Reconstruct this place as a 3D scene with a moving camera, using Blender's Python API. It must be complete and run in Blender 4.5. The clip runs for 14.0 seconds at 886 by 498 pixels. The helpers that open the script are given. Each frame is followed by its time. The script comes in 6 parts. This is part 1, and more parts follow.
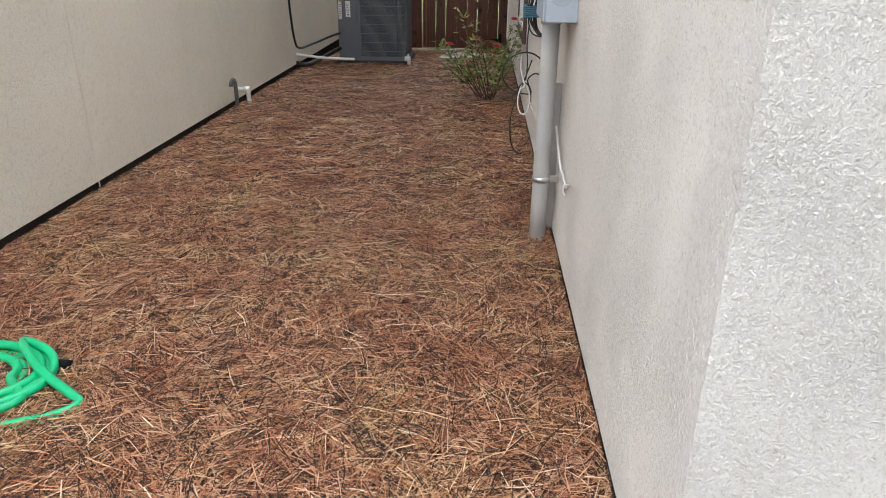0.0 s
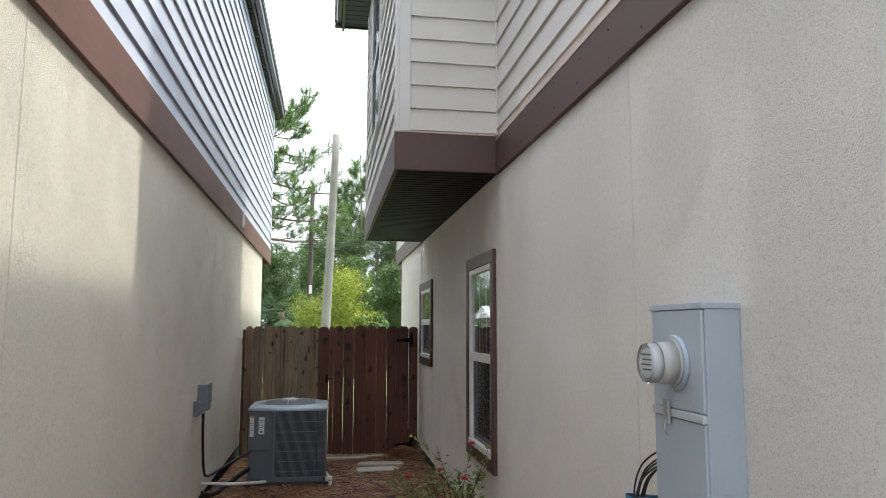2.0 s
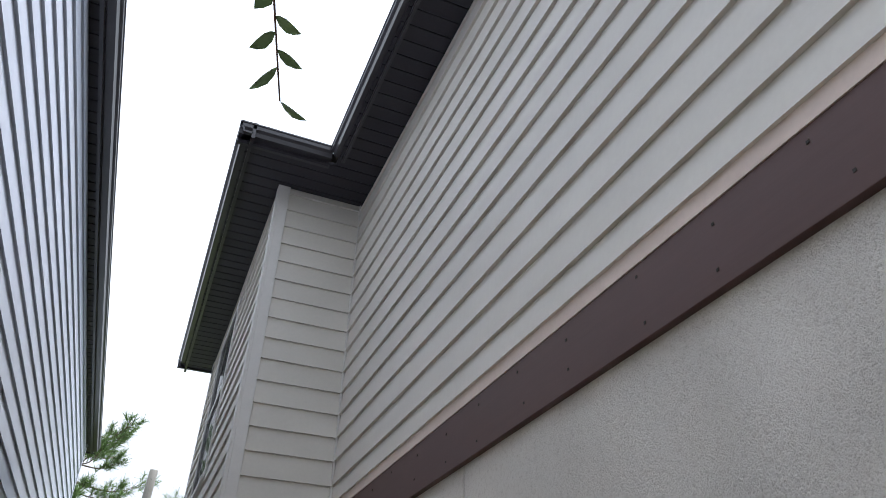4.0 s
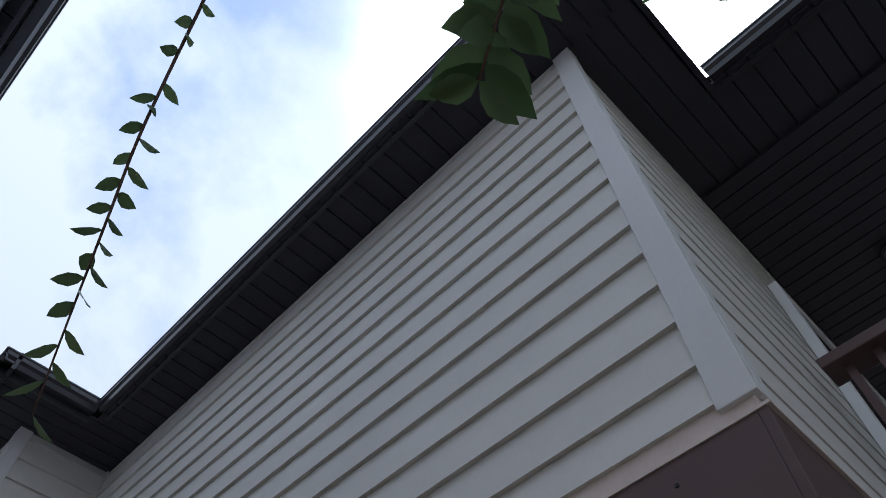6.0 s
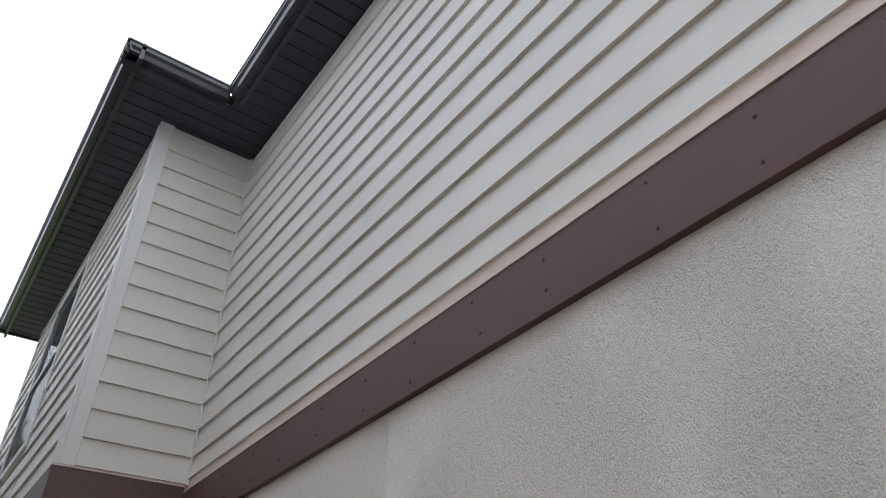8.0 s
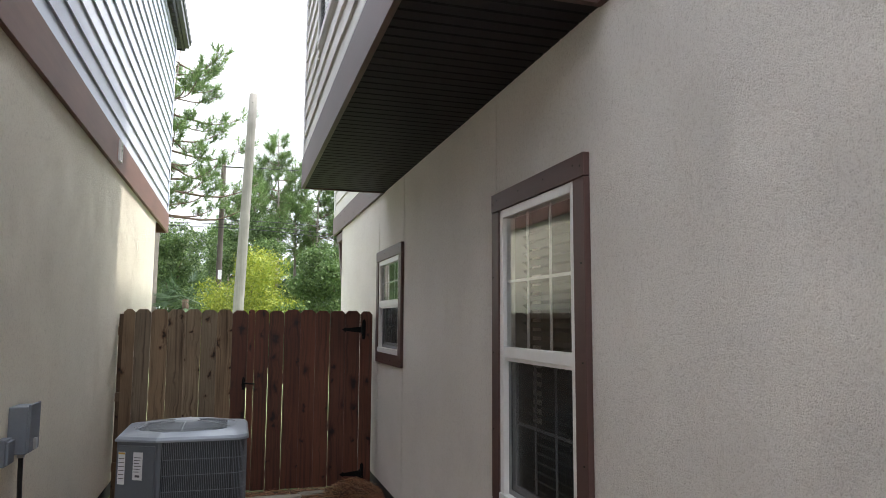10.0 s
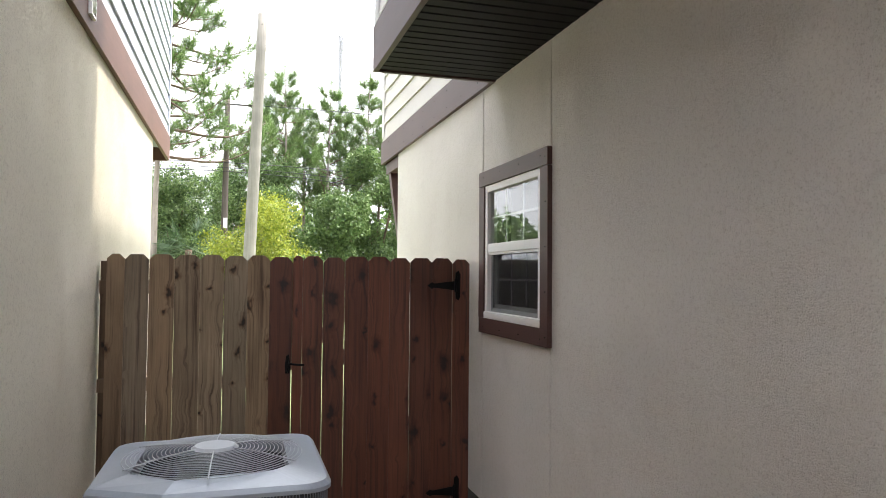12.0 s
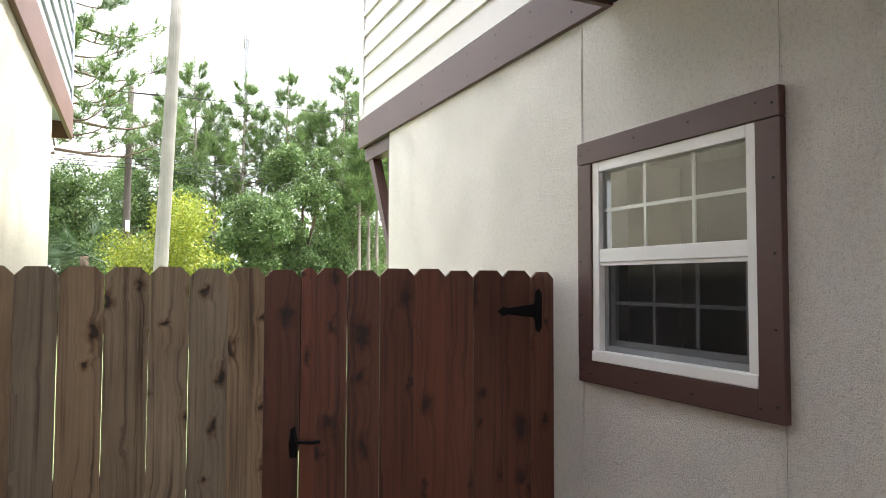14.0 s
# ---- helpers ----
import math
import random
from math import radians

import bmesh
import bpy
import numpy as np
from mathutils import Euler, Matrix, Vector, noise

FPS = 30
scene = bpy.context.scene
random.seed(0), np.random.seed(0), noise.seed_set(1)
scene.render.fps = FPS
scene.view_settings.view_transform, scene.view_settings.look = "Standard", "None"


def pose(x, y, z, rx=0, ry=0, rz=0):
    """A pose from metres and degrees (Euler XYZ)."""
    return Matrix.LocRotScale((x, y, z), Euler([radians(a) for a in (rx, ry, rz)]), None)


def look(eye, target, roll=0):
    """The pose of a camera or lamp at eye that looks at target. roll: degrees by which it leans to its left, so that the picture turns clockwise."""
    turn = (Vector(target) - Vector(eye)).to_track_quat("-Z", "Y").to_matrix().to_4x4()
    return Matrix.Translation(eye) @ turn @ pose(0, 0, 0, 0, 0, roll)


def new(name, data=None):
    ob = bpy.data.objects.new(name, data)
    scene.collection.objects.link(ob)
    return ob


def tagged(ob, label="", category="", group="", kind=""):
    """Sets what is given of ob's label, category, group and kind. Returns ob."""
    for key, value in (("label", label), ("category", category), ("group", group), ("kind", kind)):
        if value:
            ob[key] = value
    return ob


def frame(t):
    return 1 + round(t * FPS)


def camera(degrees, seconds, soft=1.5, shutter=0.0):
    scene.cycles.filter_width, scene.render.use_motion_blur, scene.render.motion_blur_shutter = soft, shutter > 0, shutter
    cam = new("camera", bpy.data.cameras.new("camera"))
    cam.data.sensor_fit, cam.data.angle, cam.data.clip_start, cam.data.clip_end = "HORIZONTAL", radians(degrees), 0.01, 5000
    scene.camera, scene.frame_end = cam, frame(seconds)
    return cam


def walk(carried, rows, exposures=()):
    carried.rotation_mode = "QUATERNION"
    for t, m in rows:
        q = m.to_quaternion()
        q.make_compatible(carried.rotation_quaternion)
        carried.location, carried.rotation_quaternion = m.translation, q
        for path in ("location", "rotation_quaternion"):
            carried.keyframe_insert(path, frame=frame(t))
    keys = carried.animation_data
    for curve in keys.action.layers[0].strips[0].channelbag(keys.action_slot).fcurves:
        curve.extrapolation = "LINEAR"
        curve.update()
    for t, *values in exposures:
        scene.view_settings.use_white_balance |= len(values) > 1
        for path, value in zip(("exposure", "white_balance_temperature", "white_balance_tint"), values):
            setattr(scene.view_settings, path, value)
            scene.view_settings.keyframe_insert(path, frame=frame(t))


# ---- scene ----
cam = camera(65.1, 14.0, soft=0.9)
PATH = [
    (0, (-0.391, -0.274, 1.386), (-0.488, 1.562, 0.597), 0.6),
    (0.5, (-0.785, -0.026, 1.433), (-0.736, 1.879, 0.826), 0.7),
    (1, (-1.128, 0.215, 1.557), (-0.948, 2.152, 1.094), 0.6),
    (1.5, (-1.302, 0.455, 1.696), (-1.054, 2.434, 1.554), 0.3),
    (2, (-1.409, 0.576, 1.818), (-1.086, 2.536, 2.046), 0.1),
    (2.5, (-1.477, 0.579, 1.888), (-1.061, 2.481, 2.347), 0.1),
    (3, (-1.479, 0.573, 1.946), (-1.041, 2.414, 2.592), 0.3),
    (3.5, (-1.495, 0.534, 2.024), (-0.967, 2.25, 2.907), 0.6),
    (4, (-1.444, 0.474, 2.068), (-0.809, 1.999, 3.195), 1.0),
    (6.5, (-1.544, 0.267, 2.144), (-0.788, 0.96, 3.861), -1.5),
    (7, (-1.597, 0.412, 2.059), (-0.789, 1.157, 3.73), -1.0),
    (7.5, (-1.661, 0.646, 2.004), (-0.644, 1.586, 3.448), -1.3),
    (8, (-1.548, 1.179, 1.925), (-0.562, 2.466, 3.096), -1.1),
    (8.5, (-1.464, 1.66, 1.854), (-0.646, 3.236, 2.775), -0.0),
    (9, (-1.442, 2.268, 1.801), (-0.793, 4.063, 2.399), 0.3),
    (11.5, (-1.691, 5.558, 1.7), (-1.153, 7.483, 1.773), 0.3),
    (12, (-1.768, 6.228, 1.722), (-1.202, 8.145, 1.797), 0.5),
    (12.5, (-1.905, 6.821, 1.776), (-1.245, 8.708, 1.852), 0.4),
    (13, (-1.987, 7.375, 1.77), (-1.243, 9.23, 1.852), 0.5),
    (13.5, (-2.071, 7.81, 1.769), (-1.303, 9.655, 1.856), 0.3),
    (14, (-2.087, 8.236, 1.792), (-1.271, 10.06, 1.886), 0.2),
]
EXPOSURES = [(0.0, 3.7, 6600, 10), (0.5, 3.9, 6450, 9), (1.0, 3.9, 6450, 8), (1.5, 3.5, 6400, 8), (3.0, 2.7, 6300, 8), (4.2, 2.2, 6100, 10), (6.3, 1.3, 5600, 10), (7.0, 1.45, 5500, 10), (7.5, 1.95, 5900, 10), (8.0, 2.65, 6300, 10), (9.0, 2.75, 6300, 10), (11.3, 3.85, 6750, 12), (12.5, 3.65, 6750, 12), (14.0, 3.85, 6700, 12)]
walk(cam, [(t, look(eye, target, roll)) for t, eye, target, roll in PATH], EXPOSURES)

# ---- world, sun ----
TO_SUN = Vector((0.469, 0.02, 1.0)).normalized()
SKY_LEVEL = 0.56


def make_world():
    w = bpy.data.worlds.new("sky")
    w.use_nodes = True
    nt = w.node_tree
    nt.nodes.clear()
    out = nt.nodes.new("ShaderNodeOutputWorld")
    bg = nt.nodes.new("ShaderNodeBackground")
    sky = nt.nodes.new("ShaderNodeTexSky")
    sky.sky_type = "NISHITA"
    sky.sun_disc = False
    sky.sun_elevation = math.asin(TO_SUN.z)
    sky.sun_rotation = math.atan2(TO_SUN.x, TO_SUN.y)
    dim = nt.nodes.new("ShaderNodeVectorMath")
    dim.operation = "SCALE"
    dim.inputs["Scale"].default_value = 0.17
    tc = nt.nodes.new("ShaderNodeTexCoord")
    n1 = nt.nodes.new("ShaderNodeTexNoise")
    n1.inputs["Scale"].default_value = 2.1
    n1.inputs["Detail"].default_value = 9
    n1.inputs["Roughness"].default_value = 0.58
    n1.inputs["Distortion"].default_value = 0.35
    ramp = nt.nodes.new("ShaderNodeValToRGB")
    ramp.color_ramp.elements[0].position = 0.36
    ramp.color_ramp.elements[0].color = (0.12, 0.12, 0.12, 1)
    ramp.color_ramp.elements[1].position = 0.56
    mix = nt.nodes.new("ShaderNodeMixRGB")
    mix.inputs["Color2"].default_value = (0.69, 0.725, 0.775, 1)
    bg.inputs["Strength"].default_value = SKY_LEVEL
    # thin cloud veil, thicker towards the horizon
    sep = nt.nodes.new("ShaderNodeSeparateXYZ")
    low = nt.nodes.new("ShaderNodeMapRange")
    low.inputs["From Min"].default_value = 0.75
    low.inputs["From Max"].default_value = 0.35
    add = nt.nodes.new("ShaderNodeMath")
    add.operation = "ADD"
    add.use_clamp = True
    nt.links.new(tc.outputs["Generated"], n1.inputs["Vector"])
    nt.links.new(tc.outputs["Generated"], sep.inputs[0])
    nt.links.new(sep.outputs["Z"], low.inputs["Value"])
    nt.links.new(n1.outputs["Fac"], ramp.inputs["Fac"])
    nt.links.new(ramp.outputs["Color"], add.inputs[0])
    nt.links.new(low.outputs["Result"], add.inputs[1])
    nt.links.new(sky.outputs["Color"], dim.inputs[0])
    nt.links.new(dim.outputs["Vector"], mix.inputs["Color1"])
    nt.links.new(add.outputs["Value"], mix.inputs["Fac"])
    # thin cloud scatters more light the nearer it lies to the sun
    dot = nt.nodes.new("ShaderNodeVectorMath")
    dot.operation = "DOT_PRODUCT"
    dot.inputs[1].default_value = TO_SUN
    unit = nt.nodes.new("ShaderNodeVectorMath")
    unit.operation = "NORMALIZE"
    glow = nt.nodes.new("ShaderNodeMapRange")
    glow.interpolation_type = "SMOOTHSTEP"
    glow.inputs["From Min"].default_value = 0.90
    glow.inputs["From Max"].default_value = 1.0
    glow.inputs["To Min"].default_value = 1.0
    glow.inputs["To Max"].default_value = 4.0
    lit = nt.nodes.new("ShaderNodeVectorMath")
    lit.operation = "SCALE"
    nt.links.new(tc.outputs["Generated"], unit.inputs[0])
    nt.links.new(unit.outputs[0], dot.inputs[0])
    nt.links.new(dot.outputs["Value"], glow.inputs["Value"])
    # a veiled sky is brighter overhead than at the horizon
    height = nt.nodes.new("ShaderNodeMapRange")
    height.inputs["From Min"].default_value = 0.0
    height.inputs["From Max"].default_value = 0.9
    height.inputs["To Min"].default_value = 0.42
    height.inputs["To Max"].default_value = 1.0
    both = nt.nodes.new("ShaderNodeMath")
    both.operation = "MULTIPLY"
    nt.links.new(sep.outputs["Z"], height.inputs["Value"])
    nt.links.new(height.outputs["Result"], both.inputs[0])
    nt.links.new(glow.outputs["Result"], both.inputs[1])
    nt.links.new(mix.outputs["Color"], lit.inputs[0])
    nt.links.new(both.outputs["Value"], lit.inputs["Scale"])
    nt.links.new(lit.outputs[0], bg.inputs["Color"])
    nt.links.new(bg.outputs["Background"], out.inputs["Surface"])
    scene.world = w


make_world()
sun_data = bpy.data.lights.new("sun", "SUN")
sun_data.energy = 0.52
sun_data.angle = radians(1.5)
sun_data.color = (1.0, 0.94, 0.84)
sun = new("sun", sun_data)
sun.matrix_world = look(TO_SUN * 60, (0, 0, 0))


# ---- materials ----
def nodes_of(name):
    m = bpy.data.materials.new(name)
    m.use_nodes = True
    nt = m.node_tree
    return m, nt, nt.nodes["Principled BSDF"]


def noise_tex(nt, vec, scale, detail=4.0, rough=0.55, stretch=(1, 1, 1), distort=0.0):
    mp = nt.nodes.new("ShaderNodeMapping")
    mp.inputs["Scale"].default_value = stretch
    n = nt.nodes.new("ShaderNodeTexNoise")
    n.inputs["Scale"].default_value = scale
    n.inputs["Detail"].default_value = detail
    n.inputs["Roughness"].default_value = rough
    n.inputs["Distortion"].default_value = distort
    nt.links.new(vec, mp.inputs["Vector"])
    nt.links.new(mp.outputs["Vector"], n.inputs["Vector"])
    return n.outputs["Fac"]


def ramp_of(nt, fac, stops):
    r = nt.nodes.new("ShaderNodeValToRGB")
    el = r.color_ramp.elements
    while len(el) < len(stops):
        el.new(0.5)
    for e, (p, c) in zip(el, stops):
        e.position, e.color = p, (*c, 1)
    nt.links.new(fac, r.inputs["Fac"])
    return r.outputs["Color"]


def mix_col(nt, a, b, fac, kind="MIX"):
    m = nt.nodes.new("ShaderNodeMixRGB")
    m.blend_type = kind
    for sock, v in ((m.inputs["Color1"], a), (m.inputs["Color2"], b), (m.inputs["Fac"], fac)):
        if isinstance(v, (int, float)):
            sock.default_value = v
        elif isinstance(v, tuple):
            sock.default_value = (*v, 1)
        else:
            nt.links.new(v, sock)
    return m.outputs["Color"]


def bump_of(nt, bsdf, height, strength, distance):
    b = nt.nodes.new("ShaderNodeBump")
    b.inputs["Strength"].default_value = strength
    b.inputs["Distance"].default_value = distance
    nt.links.new(height, b.inputs["Height"])
    nt.links.new(b.outputs["Normal"], bsdf.inputs["Normal"])


def position_of(nt):
    return nt.nodes.new("ShaderNodeNewGeometry").outputs["Position"]


def tint(c, k):
    return tuple(max(0.0, min(1.0, v * k)) for v in c)


def plain(name, base, rough=0.6, var=0.12, big=1.5, fine=60.0, bump=0.15, dist=0.002, metal=0.0, stretch=(1, 1, 1), rand=0.0, island=0.0, spec=0.5):
    """Paint, metal or plastic with stains at two scales."""
    m, nt, b = nodes_of(name)
    pos = position_of(nt)
    c1 = ramp_of(nt, noise_tex(nt, pos, big, 5), [(0.3, tint(base, 1 - var)), (0.7, tint(base, 1 + var))])
    f = noise_tex(nt, pos, fine, 4, stretch=stretch)
    col = mix_col(nt, c1, ramp_of(nt, f, [(0.3, tint(base, 1 - var)), (0.7, tint(base, 1 + var))]), 0.4)
    if rand or island:
        src = nt.nodes.new("ShaderNodeObjectInfo").outputs["Random"] if rand else nt.nodes.new("ShaderNodeNewGeometry").outputs["Random Per Island"]
        k = rand or island
        g = ramp_of(nt, src, [(0.0, (1 - k,) * 3), (1.0, (1 + 0.0 * k,) * 3)])
        col = mix_col(nt, col, g, 1.0, "MULTIPLY")
    nt.links.new(col, b.inputs["Base Color"])
    b.inputs["Roughness"].default_value = rough
    b.inputs["Metallic"].default_value = metal
    b.inputs["Specular IOR Level"].default_value = spec
    if bump:
        bump_of(nt, b, f, bump, dist)
    return m


def stucco(name, base):
    """Sprayed stucco: flattened lumps a centimetre wide, grit, smoother trowelled patches and faint stains."""
    m, nt, b = nodes_of(name)
    pos = position_of(nt)
    lumps = noise_tex(nt, pos, 135, 5, 0.66)
    swell = noise_tex(nt, pos, 46, 4, 0.6)
    grit = noise_tex(nt, pos, 260, 3, 0.6)
    patch = noise_tex(nt, pos, 1.3, 4, 0.6)
    streak = noise_tex(nt, pos, 1.0, 5, 0.6, (2.2, 2.2, 0.35))
    col = ramp_of(nt, patch, [(0.3, tint(base, 0.95)), (0.7, tint(base, 1.04))])
    col = mix_col(nt, col, ramp_of(nt, streak, [(0.35, (0.94, 0.92, 0.89)), (0.6, (1, 1, 1))]), 0.25, "MULTIPLY")
    # hollows between the lumps painted darker, shade added to the bump's own
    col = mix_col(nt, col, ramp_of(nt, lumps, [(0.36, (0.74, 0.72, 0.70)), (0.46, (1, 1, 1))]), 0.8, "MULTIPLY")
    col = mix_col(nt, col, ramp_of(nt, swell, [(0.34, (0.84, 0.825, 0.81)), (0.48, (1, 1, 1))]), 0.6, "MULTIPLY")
    nt.links.new(col, b.inputs["Base Color"])
    b.inputs["Roughness"].default_value = 0.92
    b.inputs["Specular IOR Level"].default_value = 0.25
    flat_top = ramp_of(nt, lumps, [(0.40, (0, 0, 0)), (0.58, (1, 1, 1))])
    rough_patch = ramp_of(nt, noise_tex(nt, pos, 2.6, 3), [(0.35, (0.5, 0.5, 0.5)), (0.65, (1, 1, 1))])
    sprayed = mix_col(nt, flat_top, ramp_of(nt, swell, [(0.38, (0, 0, 0)), (0.60, (1, 1, 1))]), 0.5)
    h = mix_col(nt, mix_col(nt, sprayed, rough_patch, 1.0, "MULTIPLY"), grit, 0.2)
    bump_of(nt, b, h, 1.0, 0.0095)
    return m


def wood(name, base, dark, rough=0.75, grain=14.0, knots=0.8, rand=0.35):
    """Sawn pickets: long grain, knots, streaks; every board of its own shade."""
    m, nt, b = nodes_of(name)
    tc = nt.nodes.new("ShaderNodeTexCoord").outputs["Object"]
    info = nt.nodes.new("ShaderNodeObjectInfo").outputs["Random"]
    off = nt.nodes.new("ShaderNodeVectorMath")
    off.operation = "MULTIPLY_ADD"
    comb = nt.nodes.new("ShaderNodeCombineXYZ")
    nt.links.new(info, comb.inputs["X"])
    nt.links.new(info, comb.inputs["Z"])
    nt.links.new(comb.outputs[0], off.inputs[0])
    off.inputs[1].default_value = (37, 0, 53)
    nt.links.new(tc, off.inputs[2])
    vec = off.outputs[0]
    fine = noise_tex(nt, vec, 90, 3, 0.6, (2.0, 2.0, 0.05))
    stain = noise_tex(nt, vec, 2.2, 4, 0.6, (1.5, 1.5, 0.6))
    vo = nt.nodes.new("ShaderNodeTexVoronoi")
    vo.voronoi_dimensions = "2D"
    vo.inputs["Scale"].default_value = 5.4
    wob = nt.nodes.new("ShaderNodeVectorMath")
    wob.operation = "MULTIPLY_ADD"
    wob.inputs[1].default_value = (0.09, 0.0, 0.16)
    nn = nt.nodes.new("ShaderNodeTexNoise")
    nn.inputs["Scale"].default_value = 14
    nt.links.new(vec, nn.inputs["Vector"])
    nt.links.new(nn.outputs["Color"], wob.inputs[0])
    nt.links.new(vec, wob.inputs[2])
    sp = nt.nodes.new("ShaderNodeSeparateXYZ")
    nt.links.new(wob.outputs[0], sp.inputs[0])
    cb = nt.nodes.new("ShaderNodeCombineXYZ")
    squash = nt.nodes.new("ShaderNodeMath")
    squash.operation = "MULTIPLY"
    squash.inputs[1].default_value = 0.62
    nt.links.new(sp.outputs["X"], cb.inputs["X"])
    nt.links.new(sp.outputs["Z"], squash.inputs[0])
    nt.links.new(squash.outputs[0], cb.inputs["Y"])
    nt.links.new(cb.outputs[0], vo.inputs["Vector"])
    on = nt.nodes.new("ShaderNodeSeparateColor")
    nt.links.new(vo.outputs["Color"], on.inputs[0])
    # every knot of its own size
    size = nt.nodes.new("ShaderNodeMapRange")
    size.inputs["To Min"].default_value = 0.55
    size.inputs["To Max"].default_value = 1.7
    nt.links.new(on.outputs[1], size.inputs["Value"])
    away = nt.nodes.new("ShaderNodeMath")
    away.operation = "MULTIPLY"
    nt.links.new(vo.outputs["Distance"], away.inputs[0])
    nt.links.new(size.outputs[0], away.inputs[1])
    knot = ramp_of(nt, away.outputs[0], [(0.045, (0.07, 0.045, 0.034)), (0.07, (0.26, 0.185, 0.14)), (0.11, (0.66, 0.56, 0.47)), (0.21, (1, 1, 1))])
    # the grain flows round the knots
    bulge = nt.nodes.new("ShaderNodeMapRange")
    bulge.interpolation_type = "SMOOTHSTEP"
    bulge.inputs["From Min"].default_value = 0.0
    bulge.inputs["From Max"].default_value = 0.42
    bulge.inputs["To Min"].default_value = 0.022
    bulge.inputs["To Max"].default_value = 0.0
    nt.links.new(away.outputs[0], bulge.inputs["Value"])
    shift = nt.nodes.new("ShaderNodeCombineXYZ")
    nt.links.new(bulge.outputs[0], shift.inputs["X"])
    flow = nt.nodes.new("ShaderNodeVectorMath")
    nt.links.new(vec, flow.inputs[0])
    nt.links.new(shift.outputs[0], flow.inputs[1])
    long_grain = noise_tex(nt, flow.outputs[0], grain, 6, 0.62, (3.4, 3.4, 0.07), 0.35)
    col = ramp_of(nt, long_grain, [(0.3, dark), (0.5, base), (0.75, tint(base, 1.25))])
    col = mix_col(nt, col, ramp_of(nt, fine, [(0.3, (0.72, 0.7, 0.68)), (0.65, (1, 1, 1))]), 0.6, "MULTIPLY")
    col = mix_col(nt, col, ramp_of(nt, stain, [(0.35, (0.62, 0.58, 0.55)), (0.62, (1, 1, 1))]), 0.7, "MULTIPLY")
    some = ramp_of(nt, on.outputs[0], [(0.36, (0, 0, 0)), (0.42, (1, 1, 1))])
    some_f = nt.nodes.new("ShaderNodeMath")
    some_f.operation = "MULTIPLY"
    some_f.inputs[1].default_value = knots + 0.15
    nt.links.new(some, some_f.inputs[0])
    col = mix_col(nt, col, knot, some_f.outputs[0], "MULTIPLY")
    hue = nt.nodes.new("ShaderNodeMath")
    hue.operation = "FRACT"
    times = nt.nodes.new("ShaderNodeMath")
    times.operation = "MULTIPLY"
    times.inputs[1].default_value = 7.31
    nt.links.new(info, times.inputs[0])
    nt.links.new(times.outputs[0], hue.inputs[0])
    col = mix_col(nt, col, ramp_of(nt, info, [(0, (1 - rand,) * 3), (1, (1, 1, 1))]), 1.0, "MULTIPLY")
    col = mix_col(nt, col, ramp_of(nt, hue.outputs[0], [(0, (1.0, 0.88, 0.76)), (0.4, (1, 0.97, 0.92)), (1, (0.98, 1.03, 1.08))]), 1.0, "MULTIPLY")
    nt.links.new(col, b.inputs["Base Color"])
    b.inputs["Roughness"].default_value = rough
    bump_of(nt, b, long_grain, 0.35, 0.004)
    return m


def leafy(name, a, c, rough=0.5, gloss=0.4):
    m, nt, b = nodes_of(name)
    r = nt.nodes.new("ShaderNodeNewGeometry").outputs["Random Per Island"]
    pos = position_of(nt)
    col = ramp_of(nt, r, [(0.0, a), (1.0, c)])
    col = mix_col(nt, col, ramp_of(nt, noise_tex(nt, pos, 0.8, 3), [(0.3, (0.7, 0.7, 0.7)), (0.7, (1.15, 1.15, 1.1))]), 1.0, "MULTIPLY")
    nt.links.new(col, b.inputs["Base Color"])
    b.inputs["Roughness"].default_value = rough
    b.inputs["Specular IOR Level"].default_value = gloss
    tr = nt.nodes.new("ShaderNodeBsdfTranslucent")
    nt.links.new(col, tr.inputs["Color"])
    mx = nt.nodes.new("ShaderNodeMixShader")
    mx.inputs["Fac"].default_value = 0.35
    out = nt.nodes["Material Output"]
    nt.links.new(b.outputs[0], mx.inputs[1])
    nt.links.new(tr.outputs[0], mx.inputs[2])
    nt.links.new(mx.outputs[0], out.inputs["Surface"])
    return m


def straw_mat():
    m, nt, b = nodes_of("pine_straw")
    r = nt.nodes.new("ShaderNodeNewGeometry").outputs["Random Per Island"]
    pos = position_of(nt)
    # near-black share of needles puts shadow contrast into the colours
    col = ramp_of(nt, r, [(0.0, (0.012, 0.006, 0.004)), (0.30, (0.05, 0.02, 0.011)), (0.46, (0.22, 0.082, 0.038)), (0.64, (0.44, 0.195, 0.085)), (0.82, (0.52, 0.31, 0.19)), (0.95, (0.64, 0.43, 0.25)), (1.0, (0.80, 0.64, 0.47))])
    patch = ramp_of(nt, noise_tex(nt, pos, 2.4, 4), [(0.32, (0.84, 0.64, 0.58)), (0.5, (1.0, 0.92, 0.90)), (0.68, (0.98, 1.04, 0.90))])
    col = mix_col(nt, col, patch, 1.0, "MULTIPLY")
    nt.links.new(col, b.inputs["Base Color"])
    b.inputs["Roughness"].default_value = 0.6
    b.inputs["Specular IOR Level"].default_value = 0.35
    return m


